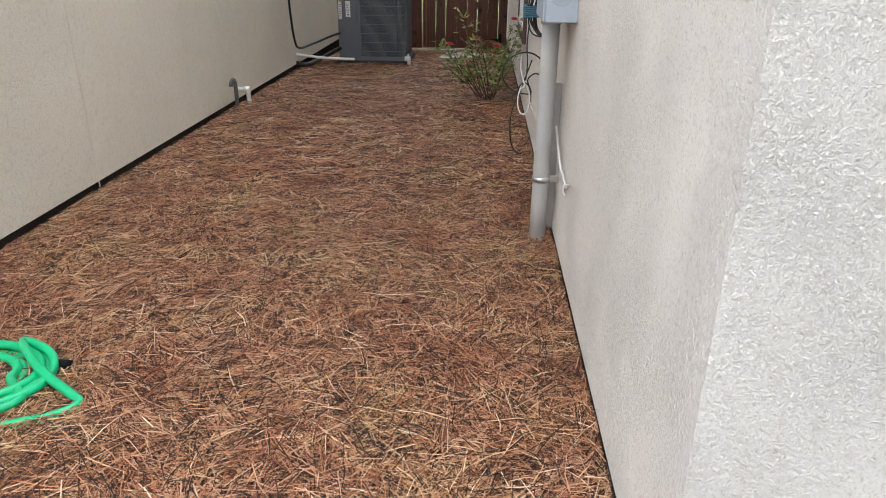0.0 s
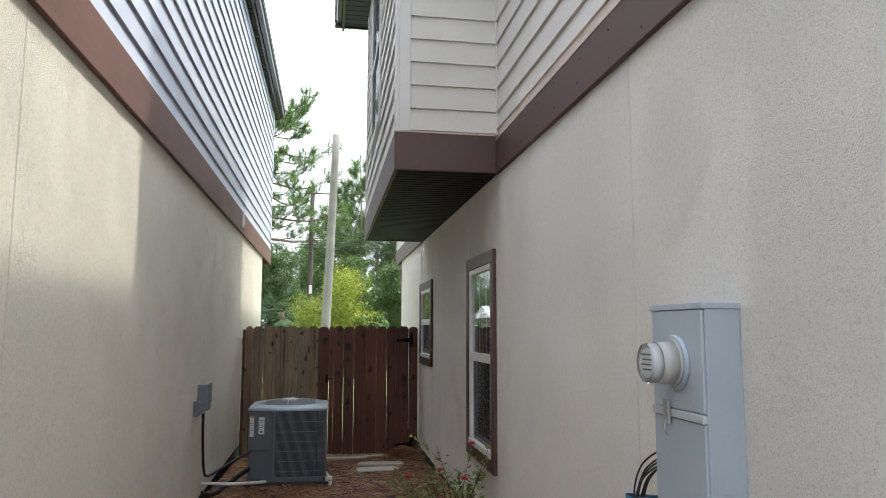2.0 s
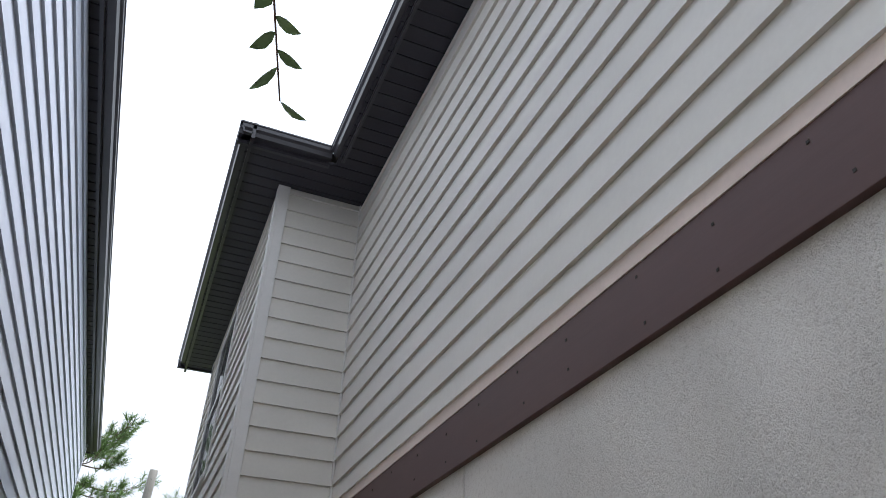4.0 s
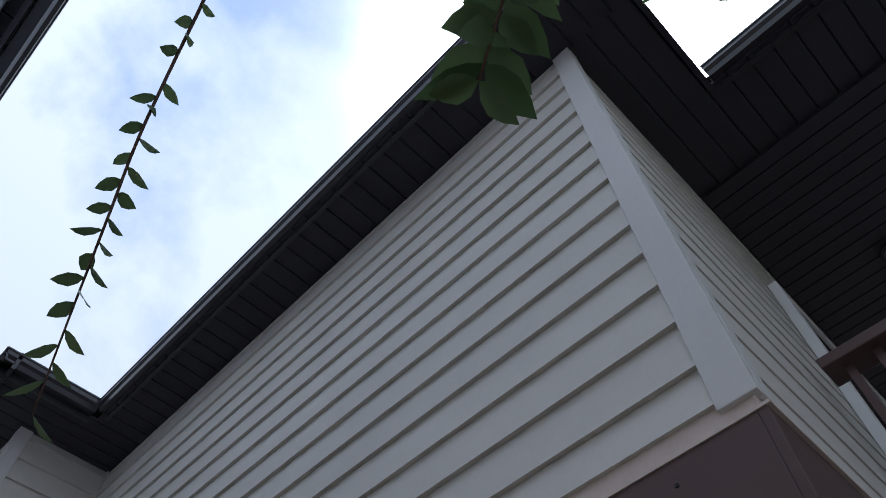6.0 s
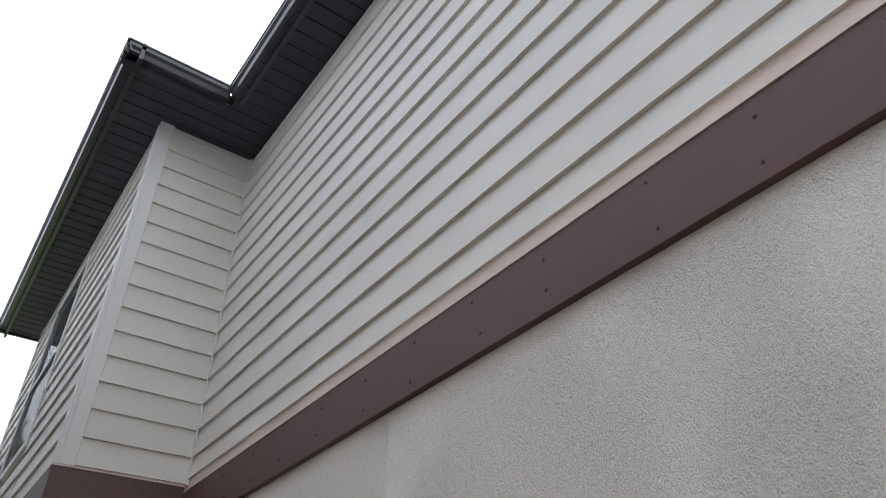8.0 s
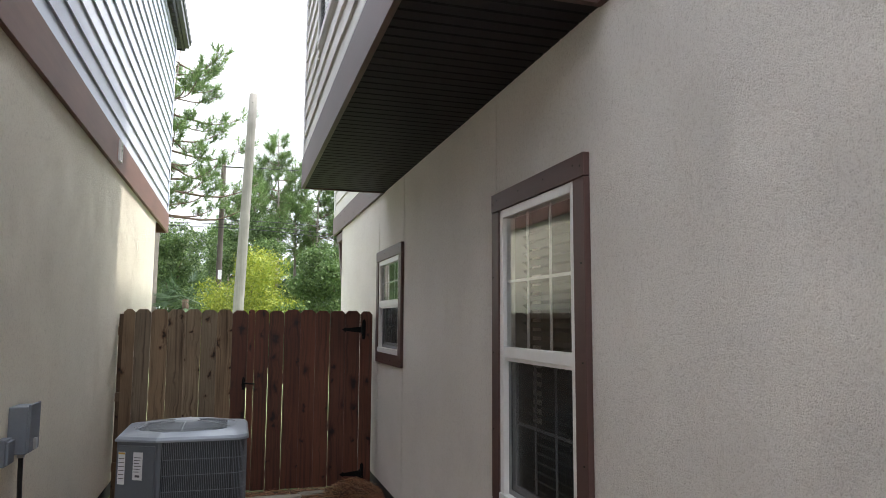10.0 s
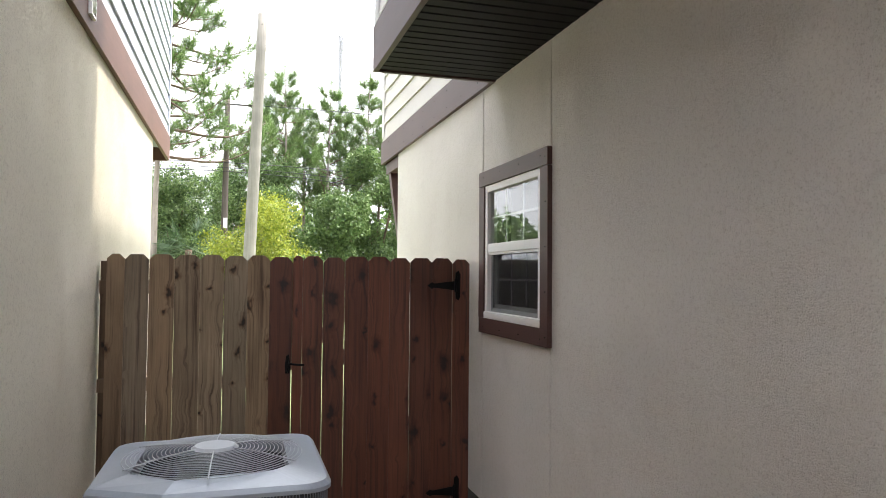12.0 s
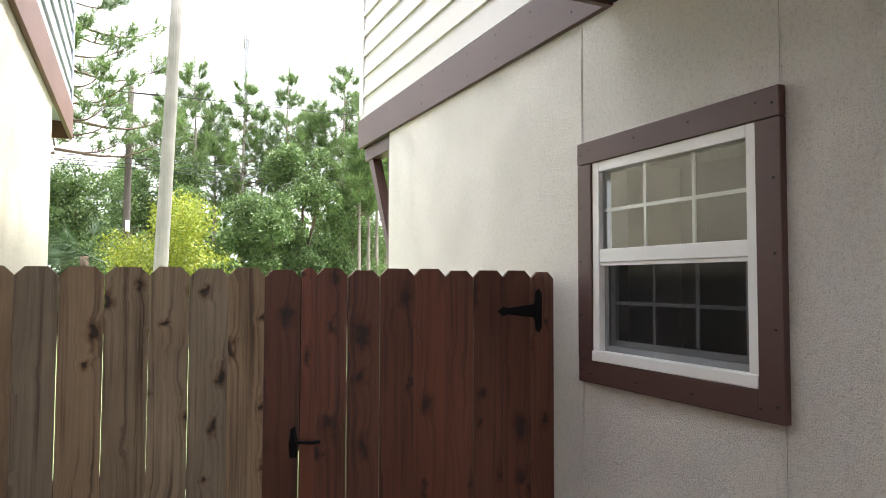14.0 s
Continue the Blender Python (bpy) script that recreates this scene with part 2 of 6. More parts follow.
def ground_mat():
    m, nt, b = nodes_of("ground")
    pos = position_of(nt)
    litter = ramp_of(nt, noise_tex(nt, pos, 60, 6, 0.7, (1, 1, 1), 1.2), [(0.3, (0.018, 0.009, 0.006)), (0.55, (0.06, 0.028, 0.016)), (0.75, (0.13, 0.062, 0.032))])
    grass = ramp_of(nt, noise_tex(nt, pos, 25, 6, 0.7), [(0.3, (0.07, 0.10, 0.03)), (0.7, (0.19, 0.22, 0.09))])
    sep = nt.nodes.new("ShaderNodeSeparateXYZ")
    nt.links.new(pos, sep.inputs[0])
    edge = nt.nodes.new("ShaderNodeMath")
    edge.operation = "GREATER_THAN"
    edge.inputs[1].default_value = 11.5
    nt.links.new(sep.outputs["Y"], edge.inputs[0])
    # unseen paler ground in front, added to bounce light onto soffits and walls
    unseen_bounce = ramp_of(nt, noise_tex(nt, pos, 9.0, 6, 0.65), [(0.3, (0.11, 0.105, 0.09)), (0.7, (0.19, 0.18, 0.155))])
    front = nt.nodes.new("ShaderNodeMath")
    front.operation = "LESS_THAN"
    front.inputs[1].default_value = -0.6
    nt.links.new(sep.outputs["Y"], front.inputs[0])
    nt.links.new(mix_col(nt, mix_col(nt, litter, grass, edge.outputs[0]), unseen_bounce, front.outputs[0]), b.inputs["Base Color"])
    b.inputs["Roughness"].default_value = 0.95
    bump_of(nt, b, noise_tex(nt, pos, 120, 5), 0.6, 0.01)
    return m


def glass_mat(name="window_glass"):
    m, nt, b = nodes_of(name)
    b.inputs["Base Color"].default_value = (0.93, 0.96, 0.95, 1)
    b.inputs["Roughness"].default_value = 0.0
    b.inputs["Transmission Weight"].default_value = 1.0
    b.inputs["IOR"].default_value = 1.5
    return m



def screen_mat():
    m, nt, b = nodes_of("insect_screen")
    b.inputs["Base Color"].default_value = (0.015, 0.016, 0.017, 1)
    b.inputs["Roughness"].default_value = 0.9
    tr = nt.nodes.new("ShaderNodeBsdfTransparent")
    mx = nt.nodes.new("ShaderNodeMixShader")
    mx.inputs["Fac"].default_value = 0.72
    nt.links.new(b.outputs[0], mx.inputs[1])
    nt.links.new(tr.outputs[0], mx.inputs[2])
    nt.links.new(mx.outputs[0], nt.nodes["Material Output"].inputs["Surface"])
    return m


M = {
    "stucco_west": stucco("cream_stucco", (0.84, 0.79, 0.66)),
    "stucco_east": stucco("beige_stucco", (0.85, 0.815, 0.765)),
    "siding_east": plain("greige_siding", (0.60, 0.572, 0.52), 0.55, 0.05, 2.0, 40, 0.12, 0.001, rand=0.06),
    "siding_west": plain("blue_grey_siding", (0.44, 0.47, 0.54), 0.5, 0.05, 2.0, 40, 0.12, 0.001, rand=0.06),
    "post": plain("pale_grey_trim", (0.60, 0.58, 0.555), 0.5, 0.05, 2.0, 40, 0.1, 0.001),
    "flashing": plain("pink_beige_flashing", (0.60, 0.50, 0.44), 0.6, 0.08, 2.0, 50, 0.1, 0.001),
    "brown": plain("brown_trim_paint", (0.082, 0.041, 0.036), 0.5, 0.14, 1.6, 30, 0.35, 0.002, stretch=(1, 0.1, 1)),
    "brown_west": plain("red_brown_trim_paint", (0.135, 0.064, 0.045), 0.6, 0.18, 1.6, 30, 0.35, 0.002, stretch=(1, 0.1, 1)),
    # one soffit in two copies: bay kept dark, eaves lightened and blued for light
    "soffit": plain("soffit_shaded_copy", (0.014, 0.012, 0.015), 0.6, 0.15, 2.0, 50, 0.08, 0.001, spec=0.15),
    "soffit_eave": plain("soffit_lit_copy", (0.034, 0.032, 0.040), 0.55, 0.15, 2.0, 50, 0.08, 0.001, spec=0.3),
    "gutter": plain("dark_gutter", (0.034, 0.032, 0.038), 0.28, 0.15, 2.0, 50, 0.05, 0.001),
    "dark": plain("foundation", (0.03, 0.026, 0.022), 0.9, 0.3, 6.0, 60, 0.4, 0.004),
    "roof": plain("shingle_roof", (0.06, 0.055, 0.05), 0.9, 0.3, 5.0, 80, 0.5, 0.004),
    "vinyl": plain("white_vinyl", (0.80, 0.80, 0.79), 0.35, 0.03, 3.0, 60, 0.03, 0.001),
    "screen": plain("grey_screen_frame", (0.20, 0.21, 0.22), 0.5, 0.06, 3.0, 60, 0.03, 0.001),
    # darker copy of the white vinyl: shade behind the screen put into the colour
    "muntin_low": plain("vinyl_painted_shade", (0.52, 0.53, 0.54), 0.4, 0.04, 3.0, 60, 0.03, 0.001),
    "blind": plain("grey_blind", (0.15, 0.15, 0.145), 0.6, 0.05, 3.0, 60, 0.03, 0.001),
    # indoor dimness is put into this grey
    "room": plain("room_painted_dimness", (0.22, 0.21, 0.20), 0.9, 0.08, 1.0, 30, 0.1, 0.001),
    "glass": glass_mat(),
    "fence_grey": wood("weathered_fence_wood", (0.31, 0.235, 0.162), (0.095, 0.06, 0.038), rand=0.3),
    "fence_red": wood("red_brown_stained_wood", (0.155, 0.048, 0.027), (0.05, 0.015, 0.010), rough=0.55, rand=0.35),
    "rail": wood("fence_rail_wood", (0.16, 0.10, 0.06), (0.08, 0.045, 0.03)),
    "iron": plain("black_iron", (0.005, 0.005, 0.006), 0.65, 0.3, 20, 120, 0.3, 0.001, spec=0.15),
    "steel": plain("zinc_steel", (0.55, 0.56, 0.57), 0.35, 0.1, 8, 80, 0.1, 0.001, metal=0.9),
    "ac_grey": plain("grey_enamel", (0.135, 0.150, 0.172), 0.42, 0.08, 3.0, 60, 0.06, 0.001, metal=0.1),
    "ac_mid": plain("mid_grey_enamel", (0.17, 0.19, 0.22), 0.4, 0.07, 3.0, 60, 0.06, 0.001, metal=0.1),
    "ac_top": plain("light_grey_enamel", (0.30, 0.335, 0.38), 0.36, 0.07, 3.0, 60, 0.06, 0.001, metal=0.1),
    "ac_guard": plain("pale_wire_enamel", (0.45, 0.48, 0.51), 0.4, 0.06, 3.0, 60, 0.03, 0.001),
    "ac_dark": plain("condenser_fins", (0.03, 0.034, 0.04), 0.6, 0.2, 8, 200, 0.5, 0.002),
    "label": plain("white_label", (0.72, 0.73, 0.74), 0.5, 0.04, 5, 80, 0.0),
    "label_ink": plain("label_ink", (0.10, 0.10, 0.11), 0.6, 0.1, 5, 80, 0.0),
    "label_amber": plain("amber_ink", (0.6, 0.38, 0.08), 0.6, 0.1, 5, 80, 0.0),
    "meter_box": plain("blue_grey_enamel", (0.40, 0.46, 0.53), 0.38, 0.05, 3.0, 70, 0.05, 0.001, metal=0.15),
    "pvc_grey": plain("grey_pvc", (0.42, 0.42, 0.41), 0.5, 0.07, 4.0, 60, 0.06, 0.001),
    "pvc_dark": plain("dark_grey_pvc", (0.10, 0.095, 0.09), 0.5, 0.1, 4.0, 60, 0.06, 0.001),
    "mesh": screen_mat(),
    "pvc_white": plain("white_pvc", (0.72, 0.71, 0.68), 0.45, 0.09, 8.0, 60, 0.06, 0.001),
    "cable": plain("black_cable", (0.014, 0.014, 0.015), 0.45, 0.2, 20, 100, 0.1, 0.001),
    "cable_blue": plain("blue_cable", (0.015, 0.10, 0.16), 0.4, 0.2, 20, 100, 0.1, 0.001),
    "cable_white": plain("white_cable", (0.66, 0.65, 0.62), 0.5, 0.1, 20, 100, 0.1, 0.001),
    "hose": plain("green_hose", (0.0, 0.42, 0.17), 0.32, 0.1, 12, 100, 0.08, 0.001),
    "stone": plain("pale_flagstone", (0.46, 0.42, 0.35), 0.85, 0.2, 5, 60, 0.5, 0.006),
    "pad": plain("grey_pad", (0.30, 0.31, 0.32), 0.85, 0.15, 5, 60, 0.4, 0.004),
    "straw": straw_mat(),
    "ground": ground_mat(),
    "bark": plain("pine_bark", (0.12, 0.085, 0.06), 0.9, 0.35, 3, 18, 0.8, 0.03, stretch=(1, 1, 0.2)),
    "pole": plain("weathered_pole", (0.19, 0.18, 0.155), 0.9, 0.35, 1.5, 20, 0.4, 0.006, stretch=(2, 2, 0.06)),
    "pole_dark": plain("dark_pole", (0.085, 0.07, 0.058), 0.9, 0.15, 1.5, 20, 0.4, 0.006, stretch=(2, 2, 0.06)),
    "pine": leafy("pine_needles", (0.060, 0.120, 0.035), (0.19, 0.28, 0.095)),
    "trunk": plain("pale_pine_bark", (0.24, 0.205, 0.175), 0.9, 0.3, 2, 18, 0.7, 0.02, stretch=(1, 1, 0.25)),
    "mast": plain("grey_mast_paint", (0.20, 0.21, 0.22), 0.7, 0.1, 1, 5, 0.0),
    "oak": leafy("broad_leaves", (0.045, 0.095, 0.028), (0.17, 0.25, 0.085)),
    "lime": leafy("yellow_green_leaves", (0.13, 0.19, 0.02), (0.34, 0.37, 0.05)),
    "palm": leafy("palm_leaves", (0.03, 0.07, 0.025), (0.11, 0.17, 0.08)),
    "shrub": leafy("shrub_leaves", (0.07, 0.125, 0.045), (0.16, 0.23, 0.095), 0.4, 0.5),
    "rose": leafy("rose_leaves", (0.07, 0.12, 0.03), (0.34, 0.40, 0.12)),
    "petal": plain("red_petals", (0.62, 0.05, 0.06), 0.5, 0.2, 30, 200, 0.1, 0.001),
    "twig": plain("twig_bark", (0.10, 0.055, 0.04), 0.8, 0.25, 10, 100, 0.3, 0.002),
    "white_roof": plain("white_metal_roof", (0.75, 0.76, 0.78), 0.5, 0.05, 1, 20, 0.1, 0.002),
    "far_wall": plain("far_house_wall", (0.5, 0.5, 0.48), 0.8, 0.1, 1, 20, 0.1, 0.002),
    "lamp": plain("frosted_lamp", (0.22, 0.22, 0.21), 0.3, 0.05, 5, 60, 0.05, 0.001),
}


# ---- mesh helpers ----
def box(bm, x0, x1, y0, y1, z0, z1, bevel=0.0, m=None):
    vs = [bm.verts.new((x, y, z)) for x in (x0, x1) for y in (y0, y1) for z in (z0, z1)]
    for f in ((0, 1, 3, 2), (4, 6, 7, 5), (0, 4, 5, 1), (2, 3, 7, 6), (0, 2, 6, 4), (1, 5, 7, 3)):
        bm.faces.new([vs[i] for i in f])
    if m is not None:
        for v in vs:
            v.co = m @ v.co
    if bevel:
        es = list({e for v in vs for e in v.link_edges})
        bmesh.ops.bevel(bm, geom=es, offset=bevel, segments=2, affect="EDGES", profile=0.5)
    return vs


def prism(bm, outline, axis, a, b):
    """An outline in the plane across an axis, drawn out from a to b. For axis y the outline is (x, z), for x (y, z), for z (x, y)."""
    put = {"y": lambda p, s: (p[0], s, p[1]), "x": lambda p, s: (s, p[0], p[1]), "z": lambda p, s: (p[0], p[1], s)}[axis]
    va = [bm.verts.new(put(p, a)) for p in outline]
    vb = [bm.verts.new(put(p, b)) for p in outline]
    n = len(outline)
    fs = [bm.faces.new(va[::-1]), bm.faces.new(vb)]
    for i in range(n):
        fs.append(bm.faces.new((va[i], va[(i + 1) % n], vb[(i + 1) % n], vb[i])))
    return fs


def curve_points(pts, steps=6):
    """A smooth line through a few points."""
    p = [Vector(q) for q in pts]
    p = [2 * p[0] - p[1]] + p + [2 * p[-1] - p[-2]]
    out = []
    for i in range(1, len(p) - 2):
        for s in range(steps):
            t = s / steps
            a, b, c, d = p[i - 1], p[i], p[i + 1], p[i + 2]
            out.append(0.5 * (2 * b + (c - a) * t + (2 * a - 5 * b + 4 * c - d) * t * t + (3 * b - a - 3 * c + d) * t ** 3))
    out.append(p[-2])
    return out


def tube(bm, pts, r0, r1=None, sides=8, steps=6):
    """A round bar along a smooth line, tapering from r0 to r1."""
    r1 = r0 if r1 is None else r1
    line = curve_points(pts, steps) if steps > 1 else [Vector(q) for q in pts]
    up = Vector((0.3, 0.2, 0.93))
    rings = []
    for i, q in enumerate(line):
        d = (line[min(i + 1, len(line) - 1)] - line[max(i - 1, 0)]).normalized()
        u = d.cross(up)
        if u.length < 0.1:
            u = d.cross(Vector((1, 0, 0)))
        u.normalize()
        up = u.cross(d)
        r = r0 + (r1 - r0) * i / max(1, len(line) - 1)
        rings.append([bm.verts.new(q + (u * math.cos(2 * math.pi * k / sides) + up * math.sin(2 * math.pi * k / sides)) * r) for k in range(sides)])
    for a, b in zip(rings, rings[1:]):
        for k in range(sides):
            f = bm.faces.new((a[k], a[(k + 1) % sides], b[(k + 1) % sides], b[k]))
            f.smooth = True
    bm.faces.new(rings[0][::-1])
    bm.faces.new(rings[-1])


def obj(name, bm, mat, parent=None, label=""):
    bmesh.ops.recalc_face_normals(bm, faces=bm.faces)
    me = bpy.data.meshes.new(name)
    bm.to_mesh(me)
    bm.free()
    me.materials.append(mat)
    ob = new(name, me)
    if parent is not None:
        ob.parent = parent
        ob.matrix_parent_inverse = parent.matrix_basis.inverted()
    if label:
        tagged(ob, label)
    return ob


def part(name, bm, material, parent, label=""):
    return obj(name, bm, M[material], parent, label)


def boxed(name, dims, material, parent, label="", bevel=0.0):
    bm = bmesh.new()
    box(bm, *dims, bevel=bevel)
    return part(name, bm, material, parent, label)


def thing(name, at, label, category, group="", kind=""):
    e = new(name)
    e.matrix_basis = Matrix.Translation(at)
    e.empty_display_size = 0.1
    return tagged(e, label, category, group, kind)


def wall_with_holes(bm, axis, a, b, u0, u1, z0, z1, holes):
    """A wall slab from a to b across an axis, with rectangular openings (u0, u1, z0, z1)."""
    us = sorted({u0, u1, *[h[0] for h in holes], *[h[1] for h in holes]})
    for ua, ub in zip(us, us[1:]):
        cuts = sorted((h[2], h[3]) for h in holes if h[0] <= ua and h[1] >= ub)
        z = z0
        for c0, c1 in cuts + [(z1, z1)]:
            if c0 > z:
                if axis == "x":
                    box(bm, a, b, ua, ub, z, c0)
                else:
                    box(bm, ua, ub, a, b, z, c0)
            z = c1


def raw_mesh(name, verts, faces, mat, parent=None, smooth=False):
    """A mesh from arrays: faces all of one size."""
    me = bpy.data.meshes.new(name)
    n, k = faces.shape
    me.vertices.add(len(verts))
    me.vertices.foreach_set("co", verts.astype(np.float32).ravel())
    me.loops.add(n * k)
    me.loops.foreach_set("vertex_index", faces.astype(np.int32).ravel())
    me.polygons.add(n)
    me.polygons.foreach_set("loop_start", np.arange(0, n * k, k, dtype=np.int32))
    me.update(calc_edges=True)
    me.materials.append(mat)
    ob = new(name, me)
    if parent is not None:
        ob.parent = parent
        ob.matrix_parent_inverse = parent.matrix_basis.inverted()
    return ob


def ground_z(x, y):
    s = np.clip((np.asarray(y, float) - 8.3) / 2.7, 0, 1)
    pile = np.exp(-((np.asarray(x, float) + 0.29) ** 2 + (np.asarray(y, float) - 10.86) ** 2) / 0.045)
    return -0.09 * s * s * (3 - 2 * s) + 0.17 * pile

# ---- the setting ----
WX = -2.69          # face of the neighbour's wall
EAST_END, WEST_END = 14.09, 14.42
BAND0, BAND1 = 3.123, 3.402
BAY_BAND = 3.44
SOFFIT = 6.565
BAY_X, BAY_Y0, BAY_Y1 = -0.86, 6.20, 10.90
WINDOWS = {"window_1": (6.325, 7.504, 0.608, 2.50, 1.56), "window_2": (9.95, 11.16, 1.30, 2.49, 1.92)}


def ground():
    xs = np.unique(np.concatenate([[-3000, -400, -80, -20, -8, 8, 20, 80, 400, 3000], np.arange(-2.85, 0.2, 0.09)]))
    ys = np.unique(np.concatenate([[-3000, -400, -80, -20, -6, 20, 40, 80, 400, 3000], np.arange(-2.0, 12.0, 0.09)]))
    gx, gy = np.meshgrid(xs, ys)
    z = ground_z(gx, gy)
    bumps = np.array([noise.noise(Vector((a * 1.4, b * 1.4, 0))) * 0.02 for a, b in zip(gx.ravel(), gy.ravel())]).reshape(gx.shape)
    near = (gx > -3) & (gx < 0.2) & (gy > -2) & (gy < 12)
    z = z + np.where(near, bumps, 0) - 0.02
    nx, ny = len(xs), len(ys)
    i = np.arange((nx - 1) * (ny - 1))
    a = i // (nx - 1) * nx + i % (nx - 1)
    ob = raw_mesh("ground", np.stack([gx, gy, z], -1).reshape(-1, 3), np.stack([a, a + 1, a + nx + 1, a + nx], 1), M["ground"])
    tagged(ob, "brown litter-covered soil with rough grass beyond the fence", "ground", kind="structure")


def lap_planks(parent, face, at, u0, u1, z0, z1, material, sign, exposure=0.205, first=0.205, split=None, lap=0.027):
    """Lap siding: one plank a row, its foot proud of the row below. face 'x' or 'y': the wall's axis; sign: the side that it looks to."""
    z = z0
    row = 0
    while z < z1 - 0.02:
        top = min(z + (first if row == 0 else exposure), z1)
        foot, head = lap, 0.005
        outline = [(at, z), (at + sign * foot, z), (at + sign * (foot - 0.002), z + 0.012), (at + sign * head, top + 0.004), (at, top + 0.004)]
        ends = [(u0, u1)]
        if split:
            ends = [(u0, split - 0.0015), (split + 0.0015, u1)]
        for a, b in ends:
            bm = bmesh.new()
            if face == "x":
                prism(bm, outline, "y", a, b)
            else:
                prism(bm, [(p, q) for p, q in outline], "x", a, b)
            part("plank", bm, material, parent)
        z = top
        row += 1


def structure(name, bm, material, label, category):
    return tagged(obj(name, bm, M[material]), label, category, kind="structure")


def soffit_strips(bm, x0, x1, y0, y1, z, along, pitch):
    """Grooved soffit boards under a thin backing."""
    box(bm, x0, x1, y0, y1, z + 0.014, z + 0.03)
    for o, axis, p, q in soffit_outlines(x0, x1, y0, y1, z, along, pitch):
        prism(bm, o, axis, p, q)


def soffit_outlines(x0, x1, y0, y1, z, along, pitch):
    a0, a1 = (y0, y1) if along == "x" else (x0, x1)
    n = max(1, round((a1 - a0) / pitch))
    step = (a1 - a0) / n
    for i in range(n):
        p, q = a0 + i * step + 0.005, a0 + (i + 1) * step - 0.005
        o = [(p, z + 0.013), (p, z + 0.004), (p + 0.006, z), (q - 0.006, z), (q, z + 0.004), (q, z + 0.013)]
        yield (o, "x", x0, x1) if along == "x" else (o, "y", y0, y1)


def soffit(name, fields, material, label):
    """A soffit whose boards are parts of their own."""
    bm = bmesh.new()
    for x0, x1, y0, y1, z, along, pitch in fields:
        box(bm, x0, x1, y0, y1, z + 0.014, z + 0.03)
    s = structure(name, bm, material, label, "soffit")
    for f in fields:
        for o, axis, p, q in soffit_outlines(*f):
            bm = bmesh.new()
            prism(bm, o, axis, p, q)
            part("board", bm, material, s)


def gutter(name, axis, at, a, b, side, z=SOFFIT, label="dark brown metal rain gutter along the eave"):
    """A K-style gutter with a rolled lip on a fascia board. side: the way that it faces."""
    bm = bmesh.new()
    s = side
    o = [(0.012 * s, -0.028), (0.012 * s, 0.16), (-0.02 * s, 0.16), (-0.02 * s, -0.028)]
    prism(bm, [(at - 0.125 * s + p, z + q) for p, q in o], axis, a, b)
    g = [(-0.123, 0.02), (-0.035, 0.02), (-0.022, 0.062), (0.0, 0.085), (0.0, 0.125), (0.008, 0.13), (0.008, 0.145), (-0.012, 0.145), (-0.012, 0.10), (-0.035, 0.075), (-0.045, 0.04), (-0.123, 0.04)]
    prism(bm, [(at + p * s, z + q) for p, q in g], axis, a, b)
    return structure(name, bm, "gutter", label, "gutter")


